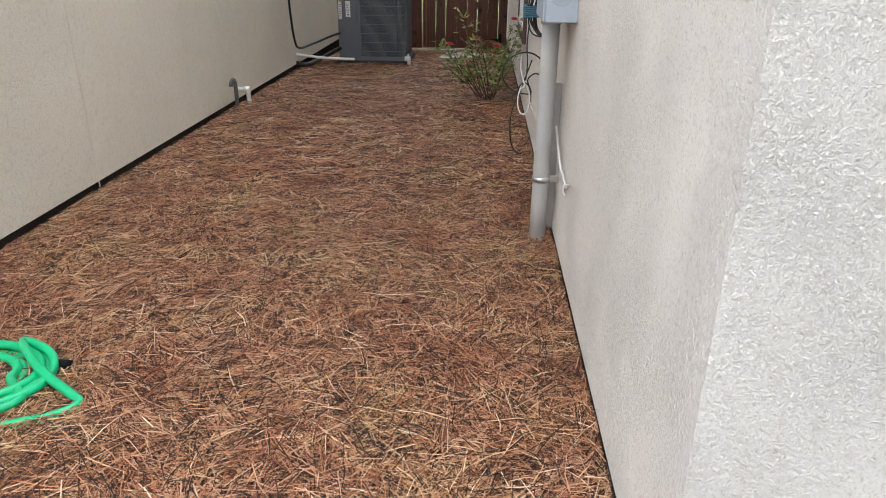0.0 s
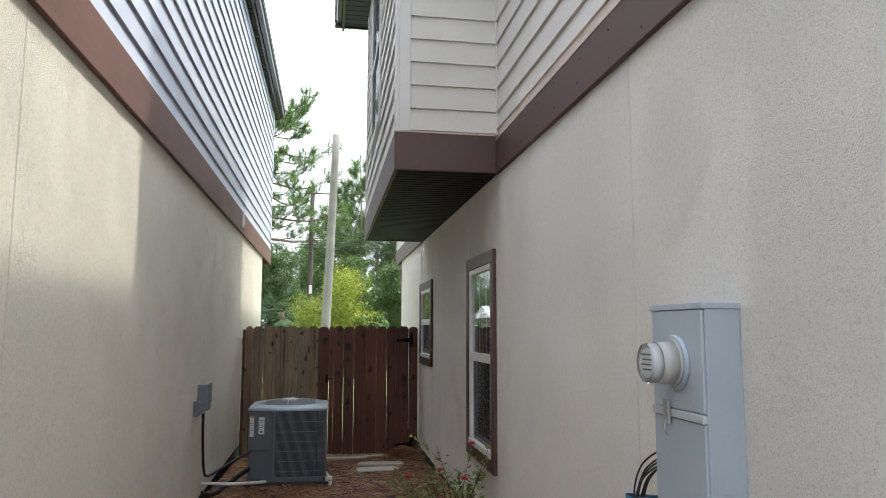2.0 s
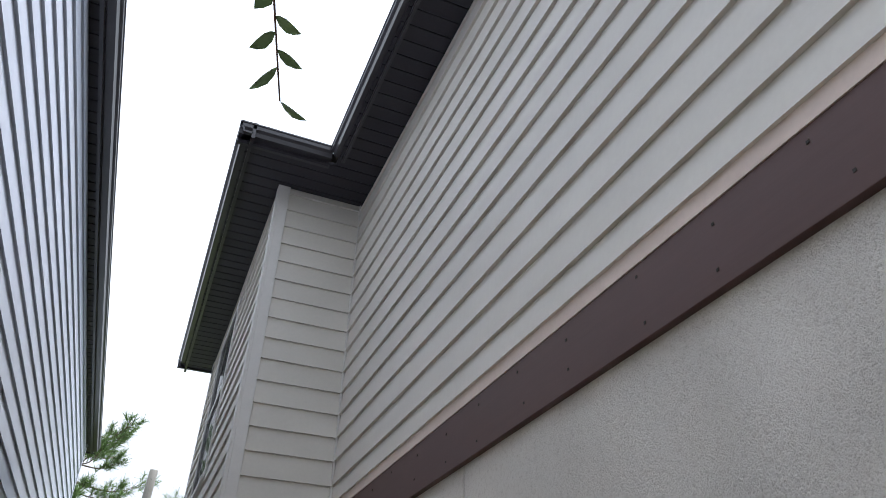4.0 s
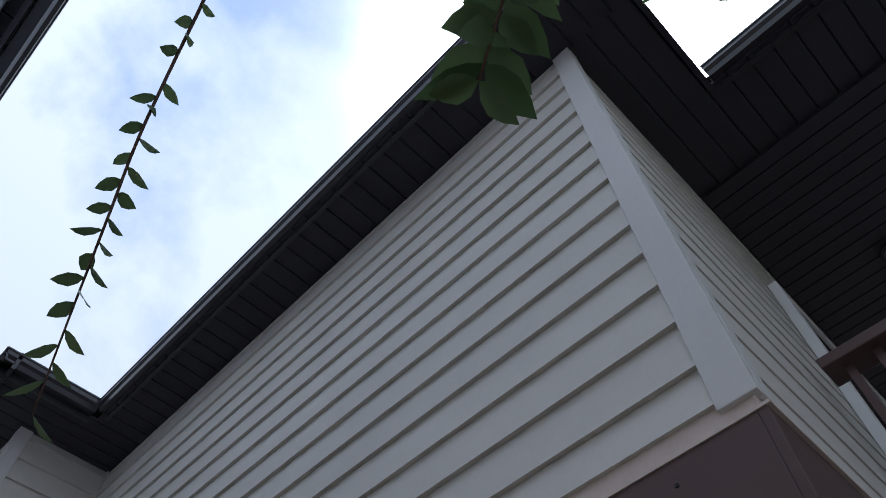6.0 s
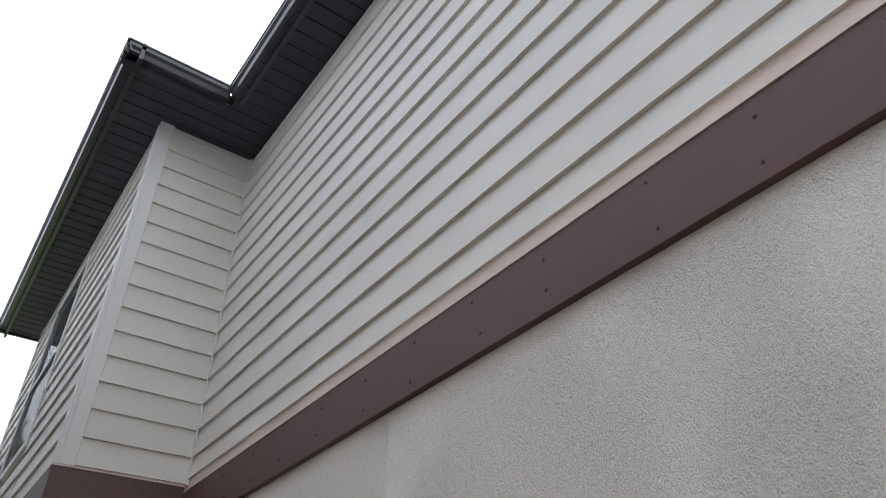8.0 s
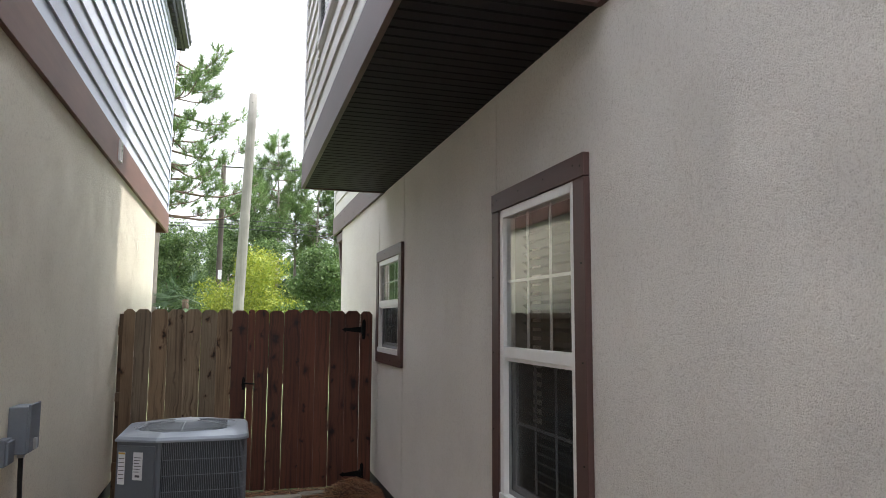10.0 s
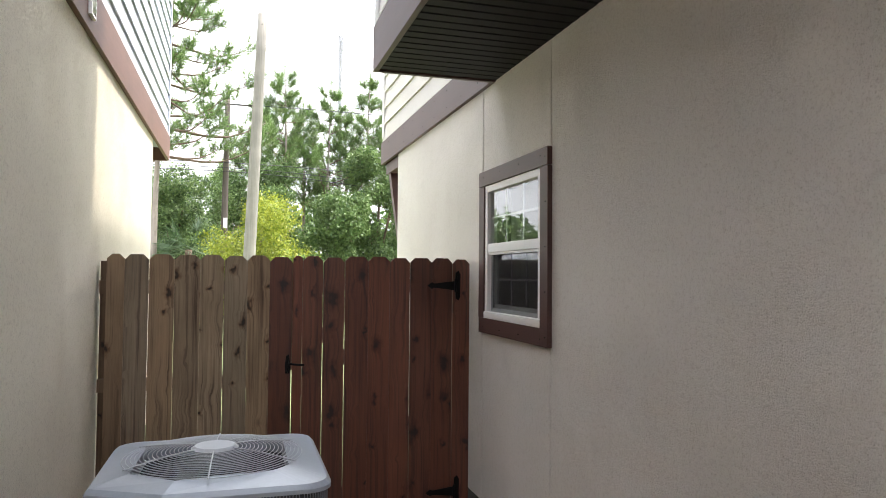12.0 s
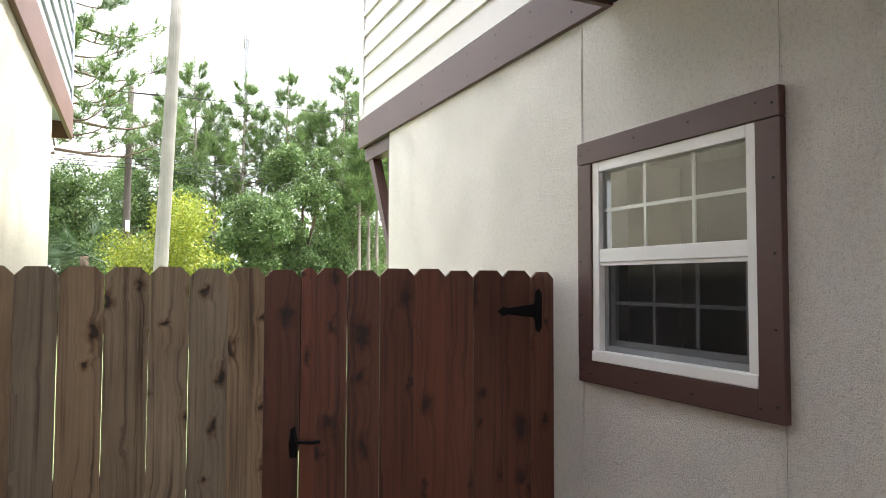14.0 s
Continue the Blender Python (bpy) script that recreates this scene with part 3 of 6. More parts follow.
def east_house():
    holes = [(w[0] + 0.105, w[1] - 0.105, w[2] + 0.105, w[3] - 0.105) for w in WINDOWS.values()]
    bm = bmesh.new()
    wall_with_holes(bm, "x", 0.0, 0.18, 0.74, EAST_END, 0.055, 3.30, holes)
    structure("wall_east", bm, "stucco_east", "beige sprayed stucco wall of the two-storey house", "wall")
    bm = bmesh.new()
    box(bm, 0.18, 9.0, 0.74, 0.92, 0.045, 3.30)
    structure("wall_east_front", bm, "stucco_east", "beige sprayed stucco front wall of the house", "wall")
    bm = bmesh.new()
    box(bm, 0.18, 9.0, EAST_END - 0.18, EAST_END, 0.045, 3.30)
    box(bm, 8.82, 9.0, 0.92, EAST_END - 0.18, 0.045, 3.30)
    structure("wall_east_back", bm, "stucco_east", "beige stucco back wall of the house", "wall")
    # near-black colour holds the shade of the gap under the stucco
    bm = bmesh.new()
    box(bm, 0.02, 8.98, 0.76, EAST_END - 0.02, -0.30, 0.06)
    structure("foundation_east", bm, "dark", "foundation strip under the stucco, gap shade in its colour", "foundation")
    bm = bmesh.new()
    box(bm, 0.20, 8.8, 0.94, EAST_END - 0.2, 0.07, 0.10)
    box(bm, 3.2, 3.3, 0.94, EAST_END - 0.2, 0.10, 3.0)
    box(bm, 0.19, 3.2, 0.94, EAST_END - 0.2, 3.0, 3.08)
    structure("room_east", bm, "room", "grey room behind the windows, dimness put into its colour", "room")
    # stucco joints
    for n, (y, z0, z1) in enumerate([(3.62, 0.05, BAND0), (7.50, 2.50, BAND0), (9.97, 2.50, BAND0), (9.97, 0.05, 1.30), (11.16, 2.50, BAND0), (11.16, 0.05, 1.30)]):
        bm = bmesh.new()
        box(bm, -0.0035, 0.0, y - 0.006, y - 0.002, z0, z1)
        box(bm, -0.0035, 0.0, y + 0.002, y + 0.006, z0, z1)
        structure("stucco_joint", bm, "stucco_east", "thin vertical control joint in the stucco", "joint")
        bm = bmesh.new()
        box(bm, -0.001, 0.0, y - 0.002, y + 0.002, z0, z1)
        structure("joint_groove", bm, "pad", "dark groove of the stucco joint", "joint")
    # band between the storeys
    def band(name, dims, lab="brown painted band board between the storeys"):
        bm = bmesh.new()
        box(bm, *dims, bevel=0.003)
        return structure(name, bm, "brown", lab, "trim")
    y_up0, y_up1 = 0.62, 14.90
    band("trim", (-0.035, 0.0, y_up0, BAY_Y0, BAND0, BAND1))
    band("trim", (-0.035, 0.0, BAY_Y1, y_up1, BAND0, BAND1))
    band("trim", (-0.035, 9.0, y_up0 - 0.03, y_up0, BAND0, BAND1))
    band("trim", (-0.035, 9.0, y_up1, y_up1 + 0.035, BAND0, BAND1))
    band("trim", (BAY_X - 0.035, -0.036, BAY_Y0 - 0.035, BAY_Y0, BAND0, BAY_BAND), "brown painted board round the foot of the bay")
    band("trim", (BAY_X - 0.035, BAY_X, BAY_Y0, BAY_Y1, BAND0, BAY_BAND), "brown painted board round the foot of the bay")
    band("trim", (BAY_X - 0.035, -0.036, BAY_Y1, BAY_Y1 + 0.035, BAND0, BAY_BAND), "brown painted board round the foot of the bay")
    # nail heads on the band
    bm = bmesh.new()
    rng = random.Random(4)
    for y in np.arange(0.9, 6.1, 0.41):
        for z in (BAND0 + 0.07, BAND1 - 0.06):
            yy, zz = y + rng.uniform(-0.05, 0.05), z + rng.uniform(-0.02, 0.02)
            box(bm, -0.0375, -0.035, yy - 0.005, yy + 0.005, zz - 0.005, zz + 0.005)
    for y in np.arange(11.2, 14.8, 0.41):
        for z in (BAND0 + 0.07, BAND1 - 0.06):
            box(bm, -0.0375, -0.035, y - 0.004, y + 0.004, z - 0.004, z + 0.004)
    structure("nail_heads", bm, "dark", "dark nail heads in the brown band", "nails")
    # flashing strip over the band
    bm = bmesh.new()
    box(bm, -0.040, 0.0, y_up0, BAY_Y0 - 0.036, BAND1, BAND1 + 0.010)
    box(bm, -0.012, 0.0, y_up0, BAY_Y0 - 0.036, BAND1 + 0.010, 3.50)
    box(bm, BAY_X - 0.040, -0.041, BAY_Y0 - 0.040, BAY_Y0, BAY_BAND, BAY_BAND + 0.008)
    box(bm, BAY_X - 0.004, -0.013, BAY_Y0 - 0.010, BAY_Y0, BAY_BAND + 0.008, 3.465)
    box(bm, -0.040, 9.0, y_up0 - 0.042, y_up0, BAND1 + 0.0005, BAND1 + 0.011)
    box(bm, -0.012, 9.0, y_up0 - 0.010, y_up0 - 0.0005, BAND1 + 0.011, 3.475)
    structure("flashing", bm, "flashing", "pink-beige flashing strip over the brown band", "flashing")
    # upper walls with lap siding
    core = bmesh.new()
    box(core, 0.0, 9.0, y_up0, y_up1, BAND1 - 0.01, SOFFIT + 0.2)
    box(core, 0.0, 9.0, y_up0, y_up1, 3.30, BAND1 - 0.01)
    up = structure("wall_east_upper", core, "siding_east", "greige lap siding on the upper storey", "wall")
    lap_planks(up, "x", 0.0, y_up0 + 0.01, BAY_Y0, 3.50, SOFFIT, "siding_east", -1, first=0.157, exposure=0.2025)
    lap_planks(up, "x", 0.0, BAY_Y1, y_up1, BAND1 + 0.01, SOFFIT, "siding_east", -1)
    lap_planks(up, "y", y_up0, 0.01, 9.0, 3.47, SOFFIT, "siding_east", -1, first=0.187, exposure=0.2025, lap=0.012)
    bm = bmesh.new()
    box(bm, BAY_X, 0.0, BAY_Y0, BAY_Y1, BAND0 + 0.05, SOFFIT + 0.2)
    bay = structure("wall_east_bay", bm, "siding_east", "greige lap siding on the jutting bay", "wall")
    lap_planks(bay, "y", BAY_Y0, BAY_X, -0.005, 3.465, SOFFIT, "siding_east", -1, first=0.189, exposure=0.2025)
    lap_planks(bay, "y", BAY_Y1, BAY_X, -0.005, 3.465, SOFFIT, "siding_east", 1, first=0.189, exposure=0.2025)
    for y0, y1, z0, z1 in ((BAY_Y0, 8.10, 3.465, SOFFIT), (9.65, BAY_Y1, 3.465, SOFFIT)):
        lap_planks(bay, "x", BAY_X, y0, y1, z0, z1, "siding_east", -1, first=0.189, exposure=0.2025)
    lap_planks(bay, "x", BAY_X, 8.10, 9.65, 3.465, 4.12, "siding_east", -1)
    lap_planks(bay, "x", BAY_X, 8.10, 9.65, 6.27, SOFFIT, "siding_east", -1)
    # corner posts
    def post(x0, x1, y0, y1, z0):
        bm = bmesh.new()
        box(bm, x0, x1, y0, y1, z0, SOFFIT, bevel=0.003)
        structure("corner_trim", bm, "post", "pale grey corner trim board of the siding", "trim")
    w = 0.095
    post(-0.030, 0.0, y_up0 - 0.028, y_up0 + w, 3.47)
    post(0.0, w * 0.6, y_up0 - 0.030, y_up0, 3.47)
    post(BAY_X - 0.028, BAY_X, BAY_Y0 - 0.028, BAY_Y0 + w, 3.455)
    post(BAY_X, BAY_X + w, BAY_Y0 - 0.028, BAY_Y0, 3.455)
    post(BAY_X - 0.028, BAY_X, BAY_Y1 - w, BAY_Y1 + 0.028, 3.455)
    post(-0.028, 0.0, y_up1 - w, y_up1 + 0.028, 3.455)
    post(-0.030, -0.012, BAY_Y0 - 0.030, BAY_Y0 - 0.0, 3.455)
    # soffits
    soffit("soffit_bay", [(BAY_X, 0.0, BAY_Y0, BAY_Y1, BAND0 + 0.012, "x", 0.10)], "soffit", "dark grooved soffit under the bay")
    soffit("soffit_eaves", [(-0.44, 0.0, 0.10, 5.66, SOFFIT, "x", 0.155), (-1.30, 0.0, 5.662, 11.24, SOFFIT, "x", 0.155),
                            (-0.44, 0.0, 11.242, 15.4, SOFFIT, "x", 0.155), (0.0, 1.50, 0.13, y_up0, SOFFIT, "x", 0.165),
                            (0.84, 1.50, -3.4, 0.128, SOFFIT, "x", 0.155)], "soffit_eave", "dark brown grooved soffit under the eaves")
    bm = bmesh.new()
    soffit_strips(bm, 1.50, 9.0, -3.0, y_up0 - 0.02, SOFFIT - 0.02, "y", 0.12)
    structure("ceiling_porch", bm, "soffit_eave", "dark grooved ceiling of the upper porch", "ceiling")
    bm = bmesh.new()
    for i in range(60):
        x = 1.50 + 0.125 * i
        box(bm, x, x + 0.113, -3.0, y_up0 - 0.02, SOFFIT - 0.032, SOFFIT - 0.021, bevel=0.0)
    structure("ceiling_porch_boards", bm, "soffit_eave", "dark boards of the upper porch ceiling", "ceiling")
    gutter("gutter_east", "y", -0.52, 0.06, 5.56, -1)
    gutter("gutter_bay", "y", -1.39, 5.56, 11.33, -1)
    gutter("gutter_bay_front", "x", 5.56, -1.39, -0.50, -1)
    gutter("gutter_bay_back", "x", 11.33, -1.39, -0.50, 1)
    gutter("gutter_east_back", "y", -0.52, 11.33, 15.4, -1)
    gutter("gutter_porch", "y", 0.76, -3.4, 0.06, -1)
    bm = bmesh.new()
    box(bm, -0.44, 0.86, 0.08, 0.12, SOFFIT - 0.01, SOFFIT + 0.16)
    structure("fascia_front", bm, "gutter", "dark fascia board at the front eave", "fascia")
    # roofs
    bm = bmesh.new()
    prism(bm, [(-0.42, SOFFIT + 0.16), (9.4, SOFFIT + 0.16), (4.5, SOFFIT + 1.0)], "y", 0.12, 15.4)
    prism(bm, [(5.68, SOFFIT + 0.16), (11.22, SOFFIT + 0.16), (8.45, SOFFIT + 0.5)], "x", -1.28, 1.5)
    prism(bm, [(0.86, SOFFIT + 0.16), (9.4, SOFFIT + 0.16), (4.5, SOFFIT + 0.8)], "y", -3.4, 0.12)
    structure("roof_east", bm, "roof", "low dark shingled roof of the house", "roof")
    # overhang and knee brace behind the back corner
    bm = bmesh.new()
    box(bm, 0.0, 9.0, EAST_END, 14.90, 3.20, 3.30)
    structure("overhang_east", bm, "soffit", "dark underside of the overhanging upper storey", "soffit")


def knee_brace(x):
    t = thing("knee_brace", (x, EAST_END, 2.0), "brown painted timber brace under the overhanging storey", "brace")
    boxed("upright", (x - 0.06, x + 0.06, EAST_END, EAST_END + 0.09, 1.9, 3.12), "brown", t, bevel=0.005)
    boxed("arm", (x - 0.06, x + 0.06, EAST_END + 0.09, EAST_END + 0.78, 2.99, 3.12), "brown", t, bevel=0.005)
    bm = bmesh.new()
    prism(bm, [(EAST_END + 0.09, 1.98), (EAST_END + 0.09, 2.13), (EAST_END + 0.58, 2.99), (EAST_END + 0.70, 2.99)], "x", x - 0.045, x + 0.045)
    part("strut", bm, "brown", t)


def window(name, y0, y1, z0, z1, rail, x=0.0, depth=1, trim="brown", blinds=False, label=""):
    """A single-hung window in a brown surround: y0..z1 is the surround's outline, rail the height of the meeting rail."""
    t = thing(name, (x, (y0 + y1) / 2, z0), label, "window", kind="structure")
    tw = 0.11
    def tr(dims):
        bm = bmesh.new()
        box(bm, *dims, bevel=0.004)
        part("surround", bm, trim, t, "brown painted wooden surround board")
    tr((x - 0.034, x, y0, y1, z1 - tw, z1))
    tr((x - 0.030, x, y0 + tw, y1 - 0.0, z0, z0 + tw))
    tr((x - 0.032, x, y0, y0 + tw, z0 - 0.0, z1 - tw - 0.002))
    tr((x - 0.032, x, y1 - tw, y1, z0 + tw + 0.001, z1 - tw - 0.002))
    nail = bmesh.new()
    for yy in (y0 + 0.03, y1 - 0.03):
        for k in range(5):
            zz = z0 + 0.06 + (z1 - z0 - 0.12) * k / 4
            box(nail, x - 0.0365, x - 0.03, yy - 0.004, yy + 0.004, zz - 0.004, zz + 0.004)
    for k in range(4):
        yy = y0 + 0.1 + (y1 - y0 - 0.2) * k / 3
        for zz in (z0 + 0.045, z1 - 0.045):
            box(nail, x - 0.0365, x - 0.03, yy - 0.004, yy + 0.004, zz - 0.004, zz + 0.004)
    part("nails", nail, "dark", t)
    a0, a1, b0, b1 = y0 + tw, y1 - tw, z0 + tw, z1 - tw
    fw = 0.05
    fr = bmesh.new()
    xo, xi = x - 0.022, x + 0.06
    box(fr, xo, xi, a0, a0 + fw, b0, b1, bevel=0.004)
    box(fr, xo, xi, a1 - fw, a1, b0, b1, bevel=0.004)
    box(fr, xo + 0.001, xi, a0 + fw, a1 - fw, b1 - fw, b1, bevel=0.004)
    box(fr, xo - 0.010, xi, a0 + 0.002, a1 - 0.002, b0, b0 + fw, bevel=0.004)
    part("window_frame", fr, "vinyl", t, "white vinyl window frame")
    mr = bmesh.new()
    box(mr, x - 0.018, x + 0.03, a0 + fw, a1 - fw, rail - 0.032, rail + 0.032, bevel=0.004)
    box(mr, x - 0.010, x + 0.03, a0 + fw, a1 - fw, rail - 0.048, rail - 0.033)
    part("meeting_rail", mr, "vinyl", t, "white vinyl meeting rail")
    c0, c1 = a0 + fw, a1 - fw
    # upper sash
    up0, up1 = rail + 0.032, b1 - fw
    lo0, lo1 = b0 + fw, rail - 0.048
    g = boxed("pane", (x + 0.004, x + 0.008, c0, c1, up0, up1), "glass", t)
    g.visible_shadow = False
    for k in (1, 2):
        yy = c0 + (c1 - c0) * k / 3
        boxed("muntin", (x + 0.012, x + 0.02, yy - 0.008, yy + 0.008, up0, up1), "vinyl", t)
    zz = (up0 + up1) / 2
    boxed("muntin", (x + 0.011, x + 0.021, c0, c1, zz - 0.008, zz + 0.008), "vinyl", t)
    # lower sash behind an insect screen frame
    sc = bmesh.new()
    sw = 0.028
    box(sc, x + 0.012, x + 0.024, c0, c0 + sw, lo0, lo1)
    box(sc, x + 0.012, x + 0.024, c1 - sw, c1, lo0, lo1)
    box(sc, x + 0.013, x + 0.024, c0 + sw, c1 - sw, lo0, lo0 + sw)
    part("screen_frame", sc, "screen", t, "grey insect screen frame")
    boxed("screen_mesh", (x + 0.017, x + 0.018, c0 + sw, c1 - sw, lo0 + sw, lo1), "mesh", t, "fine dark screen added to dull the sky's reflection")
    sash = bmesh.new()
    s2 = 0.055
    box(sash, x + 0.030, x + 0.055, c0, c0 + s2, lo0, lo1)
    box(sash, x + 0.030, x + 0.055, c1 - s2, c1, lo0, lo1)
    box(sash, x + 0.031, x + 0.055, c0 + s2, c1 - s2, lo0, lo0 + s2)
    part("lower_sash", sash, "muntin_low", t, "white vinyl lower sash with shade painted in")
    g = boxed("pane", (x + 0.036, x + 0.040, c0 + s2, c1 - s2, lo0 + s2, lo1), "glass", t)
    g.visible_shadow = False
    for k in (1, 2):
        yy = c0 + s2 + (c1 - c0 - 2 * s2) * k / 3
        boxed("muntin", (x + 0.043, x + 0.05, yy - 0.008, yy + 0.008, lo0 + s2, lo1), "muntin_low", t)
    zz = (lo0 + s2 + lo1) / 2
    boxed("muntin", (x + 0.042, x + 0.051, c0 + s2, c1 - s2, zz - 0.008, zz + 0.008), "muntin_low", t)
    # jamb lining
    jl = bmesh.new()
    box(jl, x + 0.06, x + 0.18, a0, a0 + 0.02, b0, b1)
    box(jl, x + 0.06, x + 0.18, a1 - 0.02, a1, b0, b1)
    box(jl, x + 0.06, x + 0.18, a0 + 0.02, a1 - 0.02, b0, b0 + 0.02)
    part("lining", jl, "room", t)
    if blinds:
        z = b0 + 0.10
        sm = None
        while z < b1 - 0.08:
            if sm is None:
                bm = bmesh.new()
                box(bm, -0.024, 0.024, a0 + 0.07, a1 - 0.07, -0.0012, 0.0012, m=Matrix.Rotation(radians(38), 4, "Y"))
                s = part("slat", bm, "blind", t)
                sm = s.data
            else:
                s = new("slat", sm)
                s.parent = t
                s.matrix_parent_inverse = t.matrix_basis.inverted()
            s.location = (x + 0.115, 0, z)
            z += 0.05
    return t


def west_house():
    bm = bmesh.new()
    box(bm, WX - 0.2, WX, 0.6, WEST_END, 0.085, 3.35)
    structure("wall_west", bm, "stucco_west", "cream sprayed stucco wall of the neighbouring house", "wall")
    bm = bmesh.new()
    box(bm, -9.0, WX - 0.2, 0.6, 0.8, 0.045, 3.35)
    box(bm, -9.0, WX - 0.2, WEST_END - 0.2, WEST_END, 0.045, 3.35)
    structure("wall_west_ends", bm, "stucco_west", "cream stucco end walls of the neighbouring house", "wall")
    # set-back strip, coloured near black for the shade in the gap
    bm = bmesh.new()
    box(bm, -8.98, WX - 0.035, 0.62, WEST_END - 0.02, -0.30, 0.092)
    structure("foundation_west", bm, "dark", "foundation strip under the stucco, gap shade in its colour", "foundation")
    for y in (3.63,):
        bm = bmesh.new()
        box(bm, WX, WX + 0.0012, y - 0.006, y - 0.002, 0.05, 3.19)
        box(bm, WX, WX + 0.0012, y + 0.002, y + 0.006, 0.05, 3.19)
        structure("stucco_joint", bm, "stucco_west", "thin vertical control joint in the stucco", "joint")
    bm = bmesh.new()
    box(bm, WX, WX + 0.035, 0.57, 15.95, 3.19, 3.50, bevel=0.003)
    structure("trim_west", bm, "brown_west", "red-brown painted band board between the storeys", "trim")
    bm = bmesh.new()
    box(bm, -9.0, WX, 15.95, 15.985, 3.19, 3.50)
    structure("trim_west_back", bm, "brown_west", "red-brown painted band board on the back", "trim")
    bm = bmesh.new()
    box(bm, -9.0, WX, 0.57, 15.95, 3.36, SOFFIT + 0.2)
    up = structure("wall_west_upper", bm, "siding_west", "blue-grey lap siding on the neighbour's upper storey", "wall")
    lap_planks(up, "x", WX, 0.57, 15.93, 3.505, SOFFIT, "siding_west", 1, split=11.3, first=0.155, exposure=0.1945, lap=0.026)
    bm = bmesh.new()
    box(bm, WX, WX + 0.028, 15.86, 15.98, 3.51, SOFFIT)
    structure("corner_trim", bm, "siding_west", "blue-grey corner trim board of the siding", "trim")
    bm = bmesh.new()
    soffit_strips(bm, WX, WX + 0.13, 0.1, 16.4, SOFFIT, "x", 0.155)
    structure("soffit_west", bm, "soffit_eave", "dark grooved soffit under the neighbour's eave", "soffit")
    gutter("gutter_west", "y", WX + 0.235, 0.1, 16.4, 1)
    bm = bmesh.new()
    box(bm, WX - 0.01, WX + 0.14, 16.4, 16.43, SOFFIT - 0.02, SOFFIT + 0.16)
    structure("fascia_west", bm, "gutter", "dark fascia end of the neighbour's eave", "fascia")
    bm = bmesh.new()
    prism(bm, [(-9.4, SOFFIT + 0.16), (WX + 0.13, SOFFIT + 0.16), (-6.0, SOFFIT + 1.1)], "y", 0.1, 16.4)
    structure("roof_west", bm, "roof", "low dark shingled roof of the neighbouring house", "roof")


def wall_vent():
    y0, y1, z0, z1 = 10.76, 10.90, 3.27, 3.47
    t = thing("wall_vent", (WX + 0.035, 10.83, z0), "small white louvred vent on the red-brown band", "vent")
    bm = bmesh.new()
    x = WX + 0.035
    box(bm, x, x + 0.02, y0, y0 + 0.015, z0, z1)
    box(bm, x, x + 0.02, y1 - 0.015, y1, z0, z1)
    box(bm, x, x + 0.021, y0 + 0.015, y1 - 0.015, z1 - 0.015, z1)
    box(bm, x, x + 0.021, y0 + 0.015, y1 - 0.015, z0, z0 + 0.015)
    part("frame", bm, "vinyl", t)
    # near-black sheet stands in for the shade behind the louvres
    boxed("backing", (x, x + 0.003, y0 + 0.015, y1 - 0.015, z0 + 0.015, z1 - 0.015), "dark", t)
    for k in range(4):
        bm = bmesh.new()
        z = z0 + 0.03 + k * 0.042
        box(bm, -0.002, 0.002, y0 + 0.015, y1 - 0.015, -0.02, 0.02, m=Matrix.Translation((x + 0.012, 0, z + 0.012)) @ Matrix.Rotation(radians(35), 4, "Y"))
        part("slat", bm, "vinyl", t)


ground()
east_house()
knee_brace(0.08)
west_house()
wall_vent()
window("window_1", *WINDOWS["window_1"], blinds=True, label="tall white vinyl window with blinds in a brown surround")
window("window_2", *WINDOWS["window_2"], label="white vinyl window with grilles in a brown wooden surround")


def bay_window():
    t = thing("window_3", (BAY_X, 8.9, 4.15), "tall white upper-storey window on the bay", "window", kind="structure")
    x, a0, a1, b0, b1 = BAY_X, 8.12, 9.63, 4.14, 6.25
    bm = bmesh.new()
    box(bm, x - 0.035, x, a0, a0 + 0.07, b0, b1, bevel=0.003)
    box(bm, x - 0.035, x, a1 - 0.07, a1, b0, b1, bevel=0.003)
    box(bm, x - 0.036, x, a0 + 0.07, a1 - 0.07, b1 - 0.07, b1, bevel=0.003)
    box(bm, x - 0.040, x, a0 + 0.07, a1 - 0.07, b0, b0 + 0.07, bevel=0.003)
    box(bm, x - 0.028, x, a0 + 0.07, a1 - 0.07, 5.17, 5.23, bevel=0.003)
    part("window_frame", bm, "post", t)
    # flat sheet whose dark colour stands in for the unlit room
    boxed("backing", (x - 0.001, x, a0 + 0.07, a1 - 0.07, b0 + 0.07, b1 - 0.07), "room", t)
    # added sheet that dulls the sky mirrored in both panes
    boxed("screen_mesh", (x - 0.020, x - 0.019, a0 + 0.07, a1 - 0.07, b0 + 0.07, b1 - 0.07), "mesh", t, "dark screen added to dull the sky's reflection")
    boxed("pane", (x - 0.008, x - 0.004, a0 + 0.07, a1 - 0.07, 5.23, b1 - 0.07), "glass", t)
    boxed("pane", (x - 0.008, x - 0.004, a0 + 0.07, a1 - 0.07, b0 + 0.07, 5.17), "glass", t)


bay_window()


